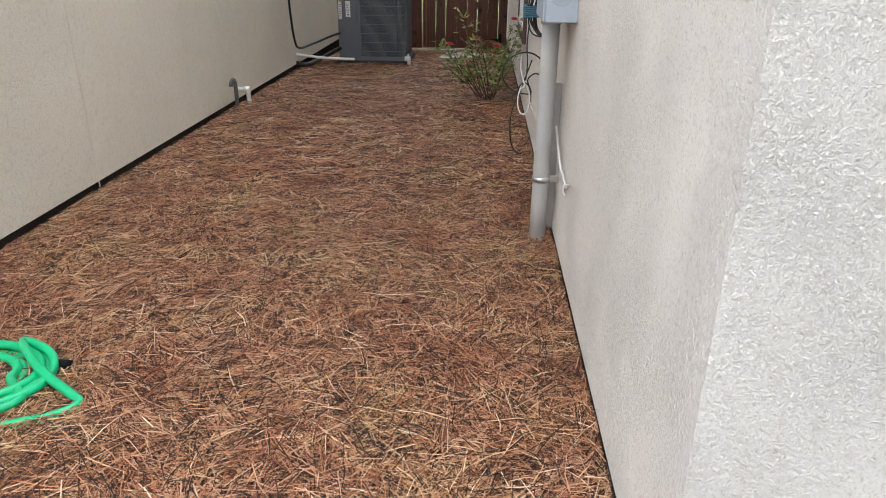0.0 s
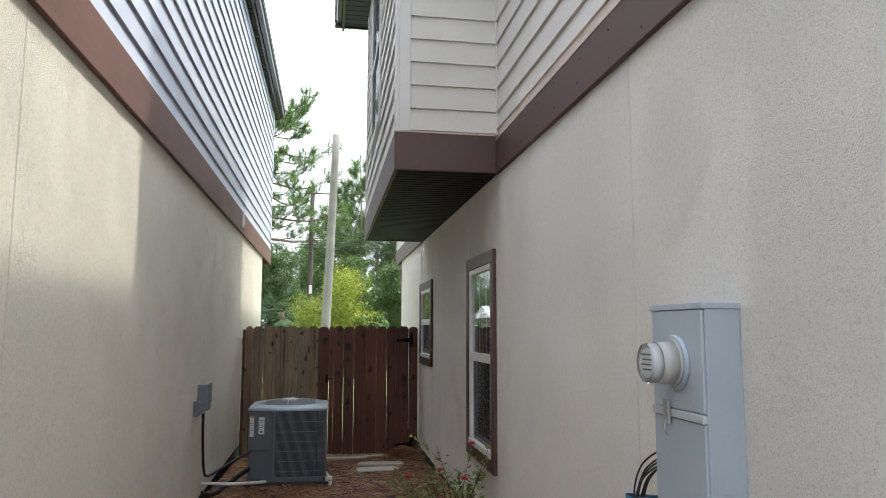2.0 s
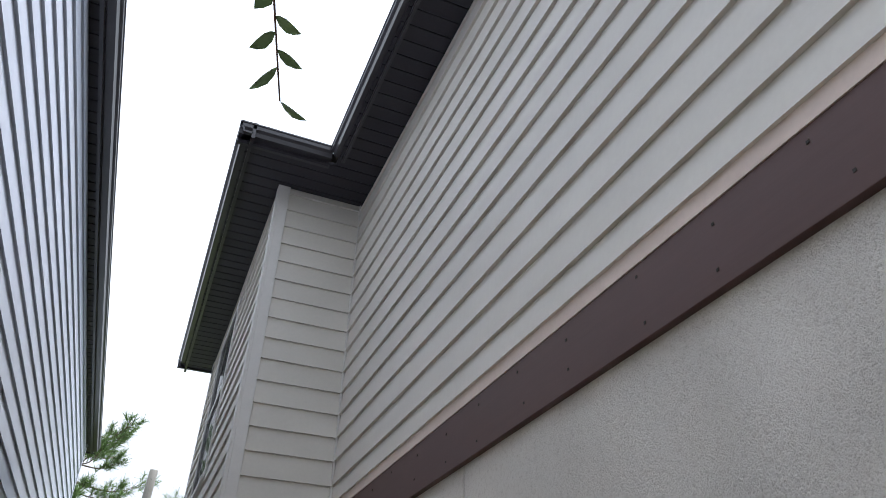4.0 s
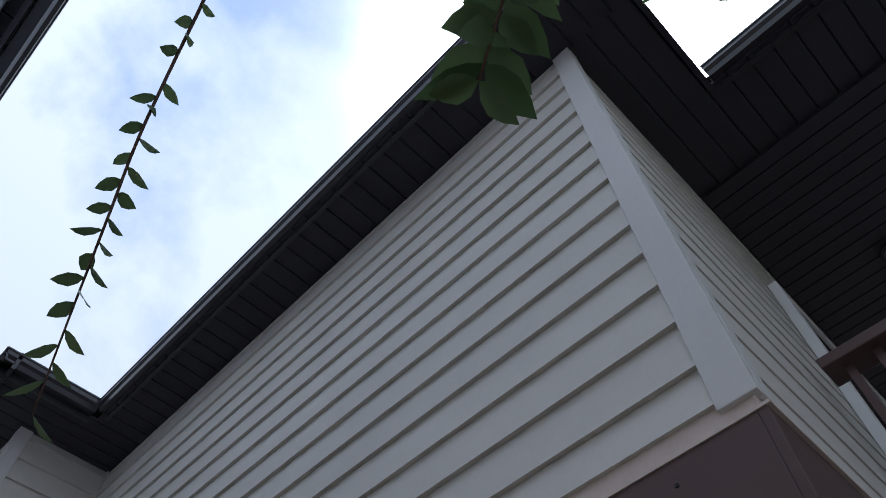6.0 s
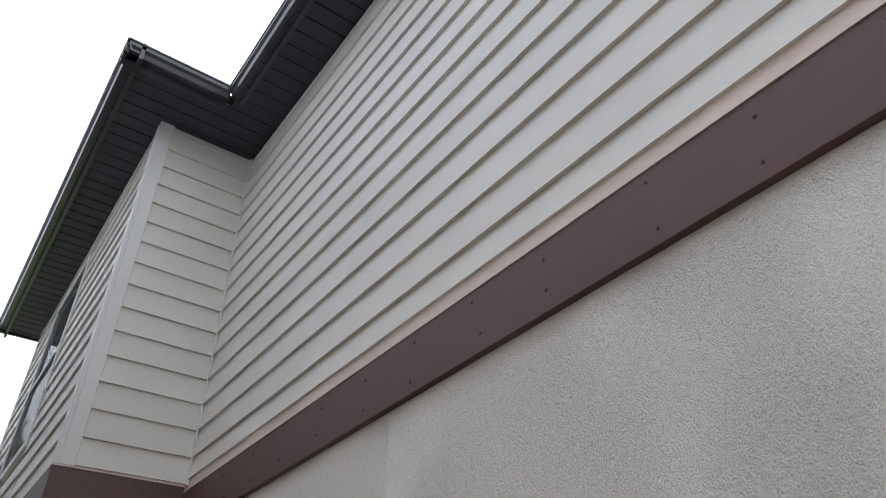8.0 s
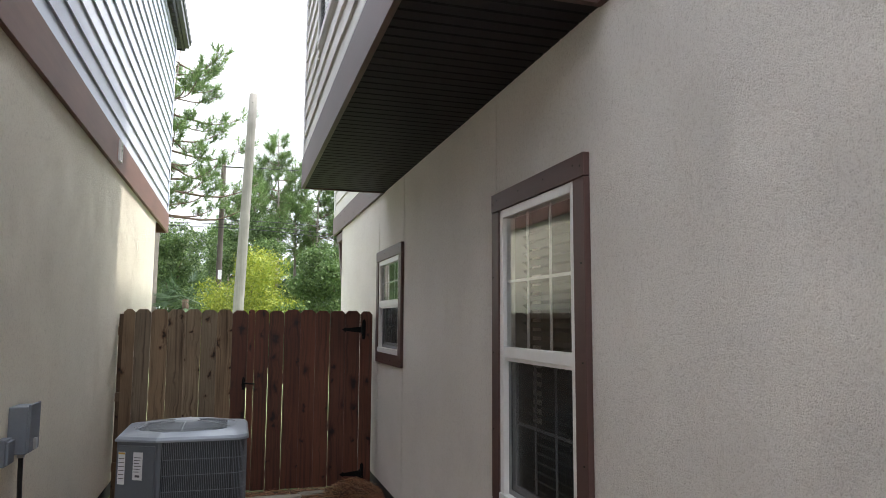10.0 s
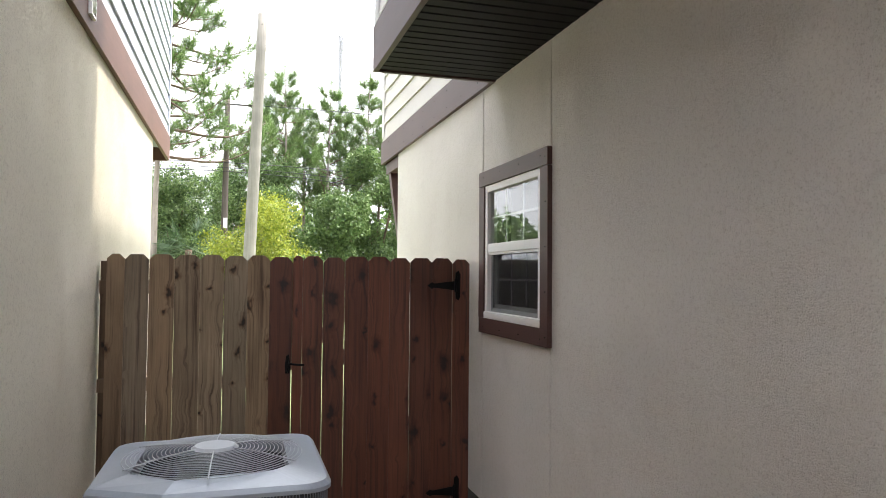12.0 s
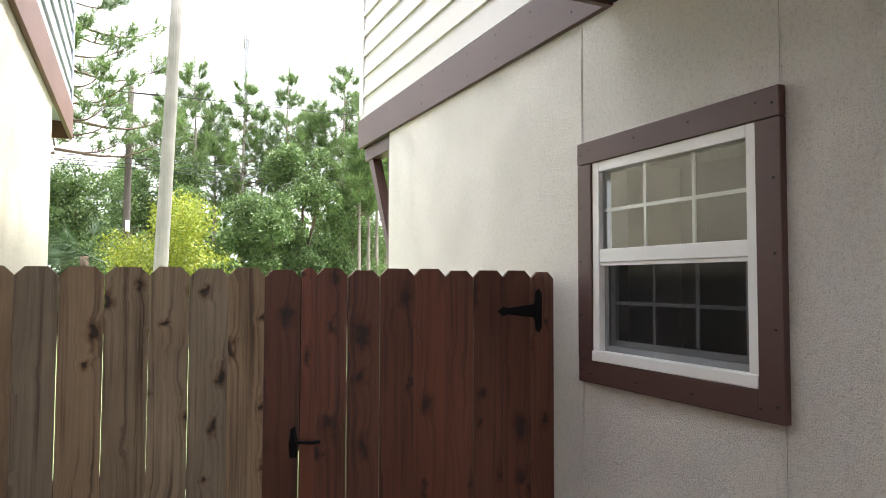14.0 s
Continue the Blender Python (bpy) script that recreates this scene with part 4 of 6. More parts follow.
# ---- upper porch ----
def porch():
    y = 0.61
    t = thing("door_1", (2.64, y, 3.46), "white framed glass balcony door on the upper porch", "door", kind="structure")
    x0, x1, z0, z1 = 1.74, 3.54, 3.47, 5.70
    bm = bmesh.new()
    for a, b in ((x0, x0 + 0.09), (x1 - 0.09, x1), ((x0 + x1) / 2 - 0.05, (x0 + x1) / 2 + 0.05)):
        box(bm, a, b, y - 0.060, y - 0.001, z0, z1, bevel=0.003)
    box(bm, x0 + 0.09, x1 - 0.09, y - 0.055, y - 0.001, z1 - 0.09, z1)
    part("door_frame", bm, "vinyl", t)
    # no room behind the door: this sheet carries the indoor darkness as colour
    boxed("backing", (x0 + 0.09, x1 - 0.09, y - 0.034, y - 0.030, z0, z1 - 0.09), "room", t)
    boxed("pane", (x0 + 0.09, (x0 + x1) / 2 - 0.05, y - 0.044, y - 0.040, z0, z1 - 0.09), "glass", t)
    boxed("pane", ((x0 + x1) / 2 + 0.05, x1 - 0.09, y - 0.044, y - 0.040, z0, z1 - 0.09), "glass", t)
    bm = bmesh.new()
    for i in range(16):
        box(bm, 1.08 + 0.145 * i, 1.08 + 0.145 * i + 0.138, -2.9, 0.60, 3.36, 3.40)
    structure("floor_balcony", bm, "brown", "brown boards of the upper balcony deck", "floor")
    r = thing("railing", (1.15, -1.1, 3.40), "dark brown wooden balcony railing", "railing")
    boxed("top_rail", (1.13, 1.29, -2.9, 0.56, 4.415, 4.475), "brown", r, bevel=0.006)
    boxed("bottom_rail", (1.18, 1.23, -2.9, 0.60, 3.50, 3.55), "brown", r, bevel=0.004)
    for k, yy in enumerate(np.arange(-2.8, 0.55, 0.13)):
        boxed("baluster", (1.19, 1.225, yy, yy + 0.035, 3.55, 4.415), "brown", r)
    for yy in (-2.9, -0.9):
        boxed("post", (1.16, 1.26, yy, yy + 0.1, 3.40, 4.415), "brown", r)
    p = thing("porch_post", (1.6, -2.95, -0.1), "brown square porch post from ground to roof", "post")
    boxed("shaft", (1.52, 1.68, -3.05, -2.89, -0.1, SOFFIT - 0.03), "brown", p, bevel=0.006)
    boxed("base", (1.49, 1.71, -3.08, -2.86, -0.1, 0.15), "brown", p, bevel=0.006)
    c = Vector((2.89, -0.16, SOFFIT - 0.033))
    la = thing("ceiling_lamp", c, "round frosted ceiling lamp with dark rim on the porch", "lamp")
    for nm, mat, rings in (("rim", "gutter", [(0.10, 0.0), (0.105, -0.02), (0.085, -0.03)]), ("shade", "lamp", [(0.082, -0.03), (0.085, -0.06), (0.07, -0.10), (0.04, -0.125), (0.012, -0.132)])):
        bm = bmesh.new()
        loops = [[bm.verts.new(c + Vector((r * math.cos(k * math.pi / 12), r * math.sin(k * math.pi / 12), dz))) for k in range(24)] for r, dz in rings]
        for a, b in zip(loops, loops[1:]):
            for k in range(24):
                bm.faces.new((a[k], a[(k + 1) % 24], b[(k + 1) % 24], b[k])).smooth = True
        bm.faces.new(loops[0][::-1])
        bm.faces.new(loops[-1])
        part(nm, bm, mat, la)


porch()


def unseen_sky_block():
    """Unseen plain walls, added behind the start of the walk to block sky light."""
    t = thing("unseen_sky_block", (-2.0, -13.0, -0.05), "unseen plain house added to block sky light from behind", "house")
    boxed("wall", (-24.0, 20.0, -21.0, -13.0, -0.05, 6.4), "far_wall", t)
    bm = bmesh.new()
    prism(bm, [(-21.4, 6.4), (-12.6, 6.4), (-17.0, 8.6)], "x", -24.4, 20.4)
    part("roof", bm, "roof", t)


unseen_sky_block()


# ---- fence and gate ----
def picket(bm, x0, x1, z0, z1, y=11.4, t=0.017):
    e = min(0.035, (x1 - x0) * 0.3)
    prism(bm, [(x0, z0), (x1, z0), (x1, z1 - e), (x1 - e, z1), (x0 + e, z1), (x0, z1 - e)], "y", y, y + t)


def fence():
    rng = random.Random(11)
    edges = [-2.625, -2.51, -2.355, -2.19, -2.02, -1.86, -1.70, -1.545, -1.384]
    f = thing("fence", (-2.0, 11.41, -0.09), "weathered grey-brown dog-eared picket fence panel", "fence")
    for i, (a, b) in enumerate(zip(edges, edges[1:])):
        bm = bmesh.new()
        picket(bm, a + 0.0015, b - rng.uniform(-0.001, 0.003), -0.07, 1.848 + rng.uniform(-0.006, 0.006))
        part("board", bm, "fence_red" if i == 7 else "fence_grey", f, "red-brown stained picket" if i == 7 else "")
    for z in (0.25, 0.95, 1.62):
        boxed("rail", (-2.67, -1.40, 11.42, 11.46, z - 0.045, z + 0.045), "rail", f)
    # strip added behind the gate gap to block light through its upper part
    boxed("gate_stop", (-1.41, -1.352, 11.4175, 11.4195, 1.02, 1.80), "rail", f)
    boxed("post", (-1.49, -1.40, 11.465, 11.555, -0.2, 1.80), "rail", f)
    boxed("post", (-2.67, -2.58, 11.465, 11.555, -0.2, 1.80), "rail", f)
    g = thing("gate", (-0.75, 11.41, -0.07), "red-brown stained dog-eared picket gate, closed", "gate")
    edges = [-1.381, -1.310, -1.16, -1.0, -0.825, -0.66, -0.50, -0.33, -0.165]
    for i, (a, b) in enumerate(zip(edges, edges[1:])):
        bm = bmesh.new()
        picket(bm, a + 0.002, b - rng.choice((-0.001, 0.0, 0.0035)), -0.06 + rng.uniform(-0.01, 0.01), 1.852 + rng.uniform(-0.008, 0.006))
        part("board", bm, "fence_red", g)
    for z in (0.10, 1.64):
        boxed("rail", (-1.37, -0.17, 11.42, 11.458, z - 0.045, z + 0.045), "rail", g)
    bm = bmesh.new()
    box(bm, -0.75, 0.75, -0.018, 0.018, -0.04, 0.04, m=Matrix.Translation((-0.77, 11.478, 0.87)) @ Matrix.Rotation(radians(46), 4, "Y"))
    part("brace", bm, "rail", g)
    j = thing("gate_jamb", (-0.09, 11.41, -0.09), "red-brown stained picket on the hinge post beside the wall", "post")
    bm = bmesh.new()
    picket(bm, -0.16, -0.022, -0.07, 1.845)
    part("board", bm, "fence_red", j)
    boxed("post", (-0.13, -0.04, 11.42, 11.51, -0.2, 1.80), "rail", j)
    for z in (1.64, 0.06):
        h = thing("strap_hinge", (-0.15, 11.398, z), "black iron T strap hinge on the gate", "hinge", "gate hinges")
        bm = bmesh.new()
        prism(bm, [(-0.135, z - 0.10), (-0.115, z - 0.115), (-0.10, z - 0.09), (-0.098, z + 0.09), (-0.115, z + 0.118), (-0.137, z + 0.10), (-0.142, z)], "y", 11.393, 11.3985)
        part("plate", bm, "iron", h)
        bm = bmesh.new()
        prism(bm, [(-0.142, z - 0.036), (-0.142, z + 0.036), (-0.31, z + 0.016), (-0.33, z + 0.026), (-0.365, z), (-0.33, z - 0.026), (-0.31, z - 0.016)], "y", 11.391, 11.397)
        part("strap", bm, "iron", h)
        bm = bmesh.new()
        tube(bm, [(-0.14, 11.389, z - 0.05), (-0.14, 11.389, z + 0.05)], 0.009, sides=8, steps=1)
        part("knuckle", bm, "iron", h)
        for dx, dz in ((-0.19, 0), (-0.26, 0), (-0.118, 0.07), (-0.118, -0.07)):
            bm = bmesh.new()
            tube(bm, [(dx, 11.395, z + dz), (dx, 11.3875, z + dz)], 0.007, sides=8, steps=1)
            part("bolt", bm, "iron", h)
    la = thing("gate_latch", (-1.39, 11.398, 1.06), "black iron gate latch on the gate boards", "latch")
    bm = bmesh.new()
    prism(bm, [(-1.425, 1.00), (-1.395, 1.00), (-1.39, 1.06), (-1.40, 1.13), (-1.42, 1.13), (-1.43, 1.06)], "y", 11.39, 11.398)
    part("plate", bm, "iron", la)
    bm = bmesh.new()
    tube(bm, [(-1.405, 11.388, 1.07), (-1.34, 11.386, 1.062), (-1.29, 11.388, 1.06)], 0.008, sides=8)
    part("bar", bm, "iron", la)
    bm = bmesh.new()
    tube(bm, [(-1.415, 11.388, 1.01), (-1.405, 11.372, 1.05), (-1.412, 11.372, 1.10), (-1.405, 11.388, 1.135)], 0.006, sides=8)
    part("catch", bm, "iron", la)


fence()


# ---- air conditioner and its pipes ----
def air_conditioner():
    x0, x1, y0, y1, z0, z1 = -2.30, -1.40, 9.05, 9.95, 0.08, 0.864
    c = (x0 + x1) / 2, (y0 + y1) / 2
    pad = thing("equipment_pad", (c[0], c[1], -0.05), "dark equipment pad under the air conditioner", "pad")
    boxed("slab", (x0 - 0.02, x1 + 0.03, y0 - 0.02, y1 + 0.03, -0.06, 0.055), "ac_dark", pad, bevel=0.008)
    t = thing("air_conditioner", (c[0], c[1], 0.055), "grey metal air conditioner condenser on a pad", "air conditioner")

    def outline(grow):
        a, b, p, q = x0 - grow, x1 + grow, y0 - grow, y1 + grow
        pts = [(a + 0.29, p), (b - 0.11, p)]
        for k in range(1, 6):
            w = radians(-90 + 15 * k)
            pts.append((b - 0.11 + 0.11 * math.cos(w), p + 0.11 + 0.11 * math.sin(w)))
        pts.append((b, p + 0.11))
        for cx, cy, w0 in ((b - 0.11, q - 0.11, 0), (a + 0.11, q - 0.11, 90)):
            for k in range(7):
                w = radians(w0 + 15 * k)
                pts.append((cx + 0.11 * math.cos(w), cy + 0.11 * math.sin(w)))
        pts.append((a, p + 0.15))
        return pts

    bm = bmesh.new()
    rows = [[bm.verts.new((*q, z)) for q in outline(g)] for g, z in ((-0.012, z0), (-0.012, z1), (-0.06, z1), (-0.06, z0))]
    for ra, rb in zip(rows, rows[1:] + rows[:1]):
        for i in range(len(ra)):
            bm.faces.new((ra[i], ra[(i + 1) % len(ra)], rb[(i + 1) % len(rb)], rb[i]))
    part("coil", bm, "ac_dark", t, "dark finned condenser coil")
    bm = bmesh.new()
    prism(bm, outline(0.004), "z", 0.056, z0 + 0.02)
    part("base_pan", bm, "ac_grey", t)
    # corner panel with the service cover
    bm = bmesh.new()
    prism(bm, [(x0 - 0.004, y0 + 0.34), (x0 - 0.004, y0 + 0.148), (x0 + 0.289, y0 - 0.004), (x0 + 0.31, y0 - 0.004), (x0 + 0.31, y0 + 0.03), (x0 + 0.1, y0 + 0.2)], "z", z0 + 0.02, z1)
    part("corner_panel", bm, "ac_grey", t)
    turn = Matrix.Translation((x0 + 0.142, y0 + 0.072, 0.045)) @ Matrix.Rotation(math.atan2(-0.152, 0.293), 4, "Z")

    def on_panel(name, u0, u1, w0, w1, d0, d1, mat, parent, bevel=0.0):
        bm = bmesh.new()
        box(bm, u0, u1, -d1, -d0, w0, w1, bevel=bevel, m=turn if not bevel else None)
        if bevel:
            bmesh.ops.transform(bm, matrix=turn, verts=bm.verts)
        return part(name, bm, mat, parent)

    cover = on_panel("service_cover", -0.155, 0.15, 0.36, 0.785, 0.0, 0.014, "ac_grey", t, 0.004)
    lab = on_panel("label", -0.02, 0.055, 0.545, 0.74, 0.0142, 0.0155, "label", cover)
    lab2 = on_panel("label", -0.14, -0.085, 0.51, 0.74, 0.0142, 0.0155, "label", cover)
    for k in range(6):
        on_panel("print_bar", -0.012, 0.045 - 0.008 * (k % 3), 0.70 - k * 0.02, 0.705 - k * 0.02, 0.0156, 0.0162, "label_ink", cover)
        on_panel("print_bar", -0.135, -0.092, 0.69 - k * 0.028, 0.695 - k * 0.028, 0.0156, 0.0162, "label_ink", cover)
    on_panel("print_bar", -0.138, -0.087, 0.722, 0.735, 0.0156, 0.0162, "label_amber", cover)
    on_panel("print_bar", 0.0, 0.035, 0.565, 0.58, 0.0156, 0.0162, "label_ink", cover)
    # right front corner panels
    for cx, cy in ((x1, y1), (x0, y1)):
        bm = bmesh.new()
        sx, sy = (-1 if cx > c[0] else 1), (1 if cy < c[1] else -1)
        pts = []
        for k in range(7):
            w = radians(15 * k)
            pts.append((cx + sx * (0.11 - 0.113 * math.sin(w)), cy + sy * (0.11 - 0.113 * math.cos(w))))
        inner = [(cx + sx * (0.11 - 0.10 * math.sin(radians(15 * k))), cy + sy * (0.11 - 0.10 * math.cos(radians(15 * k)))) for k in range(6, -1, -1)]
        prism(bm, pts + inner, "z", z0 + 0.02, z1)
        part("corner_post", bm, "ac_grey", t)
    # wire grille: uprights and hoops round the front, the corner and the right side
    run = [(x0 + 0.32 + 0.0125 * k, y0 - 0.005) for k in range(38)]
    run += [(x1 - 0.11 + 0.115 * math.cos(radians(a)), y0 + 0.11 + 0.115 * math.sin(radians(a))) for a in range(-84, 0, 6)]
    run += [(x1 + 0.005, y0 + 0.11 + 0.0125 * k) for k in range(54)]
    bm = bmesh.new()
    for x, y in run:
        box(bm, x - 0.0018, x + 0.0018, y - 0.0018, y + 0.0018, z0 + 0.02, z1 - 0.006)
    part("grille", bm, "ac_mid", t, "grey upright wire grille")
    for k in range(6):
        z = z0 + 0.09 + k * 0.112
        bm = bmesh.new()
        tube(bm, [(x, y, z) for x, y in run[::3]], 0.0025, sides=5, steps=1)
        part("hoop", bm, "ac_mid", t)
    # top cover with the fan opening
    ring = outline(0.018)
    bm = bmesh.new()
    r = 0.385
    prism_z = [(p[0], p[1]) for p in ring]
    lo = [bm.verts.new((*p, z1 - 0.008)) for p in prism_z]
    mid = [bm.verts.new((*p, z1 + 0.008)) for p in prism_z]
    top = [bm.verts.new((c[0] + (p[0] - c[0]) * 0.965, c[1] + (p[1] - c[1]) * 0.965, z1 + 0.026)) for p in prism_z]
    k = len(ring)
    for i in range(k):
        bm.faces.new((lo[i], lo[(i + 1) % k], mid[(i + 1) % k], mid[i]))
        bm.faces.new((mid[i], mid[(i + 1) % k], top[(i + 1) % k], top[i]))
    hole = []
    for i in range(k):
        w = math.atan2(prism_z[i][1] - c[1], prism_z[i][0] - c[0])
        hole.append(bm.verts.new((c[0] + r * math.cos(w), c[1] + r * math.sin(w), z1 + 0.050)))
    low = [bm.verts.new((v.co.x, v.co.y, z1 - 0.02)) for v in hole]
    for i in range(k):
        bm.faces.new((top[i], top[(i + 1) % k], hole[(i + 1) % k], hole[i]))
        bm.faces.new((hole[i], hole[(i + 1) % k], low[(i + 1) % k], low[i]))
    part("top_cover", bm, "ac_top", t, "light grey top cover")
    for rr in np.linspace(0.10, 0.38, 17):
        bm = bmesh.new()
        pts = [(c[0] + rr * math.cos(w), c[1] + rr * math.sin(w), z1 + 0.055 + 0.032 * (1 - (rr / 0.38) ** 2)) for w in np.linspace(0, 2 * math.pi, 40)]
        tube(bm, pts, 0.0021, sides=5, steps=1)
        part("guard_ring", bm, "ac_guard", t)
    for w in np.arange(0, 360, 60):
        a = radians(w + 28)
        bm = bmesh.new()
        tube(bm, [(c[0] + q * math.cos(a), c[1] + q * math.sin(a), z1 + 0.059 + 0.032 * (1 - (q / 0.38) ** 2)) for q in (0.08, 0.18, 0.28, 0.395)], 0.0034, sides=5)
        part("spoke", bm, "ac_guard", t)
    bm = bmesh.new()
    bmesh.ops.create_cone(bm, cap_ends=True, segments=24, radius1=0.10, radius2=0.085, depth=0.014, matrix=Matrix.Translation((c[0], c[1], z1 + 0.090)))
    part("hub", bm, "ac_guard", t)
    for q in range(3):
        a = radians(q * 120 + 35)
        bm = bmesh.new()
        box(bm, 0.06, 0.34, -0.09, 0.09, -0.002, 0.002, m=Matrix.Translation((c[0], c[1], z1 - 0.14)) @ Matrix.Rotation(a, 4, "Z") @ Matrix.Rotation(radians(22), 4, "X"))
        part("fan_blade", bm, "ac_dark", t, "dark fan blade")


def wall_boxes():
    t = thing("disconnect_box", (WX, 8.0, 1.0), "grey electrical disconnect box on the cream wall", "electrical box")
    boxed("body", (WX, WX + 0.10, 7.98, 8.16, 0.99, 1.25), "ac_mid", t, bevel=0.006)
    boxed("lid", (WX + 0.10, WX + 0.115, 7.97, 8.17, 1.0, 1.262), "ac_mid", t, bevel=0.004)
    boxed("hasp", (WX + 0.115, WX + 0.13, 8.05, 8.08, 1.01, 1.07), "steel", t)
    o = thing("outlet_box", (WX, 7.83, 0.95), "grey weatherproof outlet box on the cream wall", "outlet")
    boxed("body", (WX, WX + 0.05, 7.78, 7.90, 0.96, 1.10), "ac_mid", o, bevel=0.005)
    boxed("cover", (WX + 0.05, WX + 0.065, 7.785, 7.895, 0.97, 1.09), "ac_mid", o, bevel=0.004)
    w = thing("power_whip", (WX + 0.05, 8.1, 0.2), "black flexible conduit drooping from box to condenser", "conduit")
    bm = bmesh.new()
    tube(bm, [(WX + 0.05, 8.08, 1.0), (WX + 0.05, 8.10, 0.75), (WX + 0.055, 8.18, 0.42), (WX + 0.07, 8.32, 0.29), (WX + 0.16, 8.62, 0.30), (-2.36, 9.0, 0.36), (-2.27, 9.22, 0.38)], 0.014, sides=8)
    part("conduit", bm, "cable", w)
    bm = bmesh.new()
    tube(bm, [(WX + 0.05, 8.08, 1.02), (WX + 0.05, 8.08, 0.96)], 0.02, sides=10, steps=1)
    part("connector", bm, "steel", w)
    ls = thing("refrigerant_line", (WX, 8.7, 0.05), "black insulated refrigerant line along the ground", "pipe")
    bm = bmesh.new()
    tube(bm, [(WX - 0.02, 8.42, 0.10), (WX + 0.10, 8.52, 0.06), (-2.47, 8.85, 0.10), (-2.30, 9.18, 0.18), (-2.20, 9.3, 0.20)], 0.028, sides=8)
    part("insulation", bm, "cable", ls)


def pvc_pipes():
    t = thing("drain_pipe", (-2.0, 8.75, 0.05), "white plastic drain pipe from the wall past the condenser", "pipe")
    bm = bmesh.new()
    tube(bm, [(WX - 0.01, 8.42, 0.20), (-2.45, 8.62, 0.14), (-2.25, 8.82, 0.10), (-2.08, 9.02, 0.07)], 0.017, sides=10)
    part("pipe", bm, "pvc_white", t)
    bm = bmesh.new()
    tube(bm, [(-1.40, 9.30, 0.10), (-1.37, 9.10, 0.10), (-1.35, 8.93, 0.10)], 0.017, sides=10)
    part("pipe", bm, "pvc_white", t)
    bm = bmesh.new()
    tube(bm, [(-1.40, 8.92, 0.10), (-1.325, 8.93, 0.10)], 0.03, sides=12, steps=1)
    part("coupling", bm, "pvc_white", t)
    bm = bmesh.new()
    tube(bm, [(-1.345, 8.93, 0.10), (-1.345, 8.93, -0.02)], 0.022, sides=10, steps=1)
    part("elbow", bm, "pvc_white", t)
    u = thing("vent_pipe", (WX + 0.04, 5.97, 0.0), "dark grey hooked pipe rising beside the cream wall", "pipe")
    bm = bmesh.new()
    tube(bm, [(WX + 0.05, 6.03, -0.05), (WX + 0.05, 6.03, 0.20), (WX + 0.05, 6.02, 0.275), (WX + 0.05, 5.97, 0.30), (WX + 0.05, 5.92, 0.275), (WX + 0.05, 5.915, 0.25)], 0.018, sides=10)
    part("pipe", bm, "pvc_dark", u, "dark grey plastic hook")
    v = thing("cleanout_pipe", (WX + 0.05, 6.25, 0.0), "short white plastic pipe stub out of the cream wall", "pipe")
    bm = bmesh.new()
    tube(bm, [(WX - 0.01, 6.22, 0.17), (WX + 0.10, 6.24, 0.165)], 0.024, sides=12, steps=1)
    part("stub", bm, "pvc_white", v)
    bm = bmesh.new()
    tube(bm, [(WX + 0.06, 6.23, 0.168), (WX + 0.115, 6.24, 0.165)], 0.033, sides=12, steps=1)
    part("collar", bm, "pvc_white", v)
    bm = bmesh.new()
    tube(bm, [(WX + 0.09, 6.24, 0.17), (WX + 0.092, 6.25, 0.06), (WX + 0.095, 6.26, -0.03)], 0.021, sides=10)
    part("downpipe", bm, "pvc_white", v)


air_conditioner()
wall_boxes()
pvc_pipes()


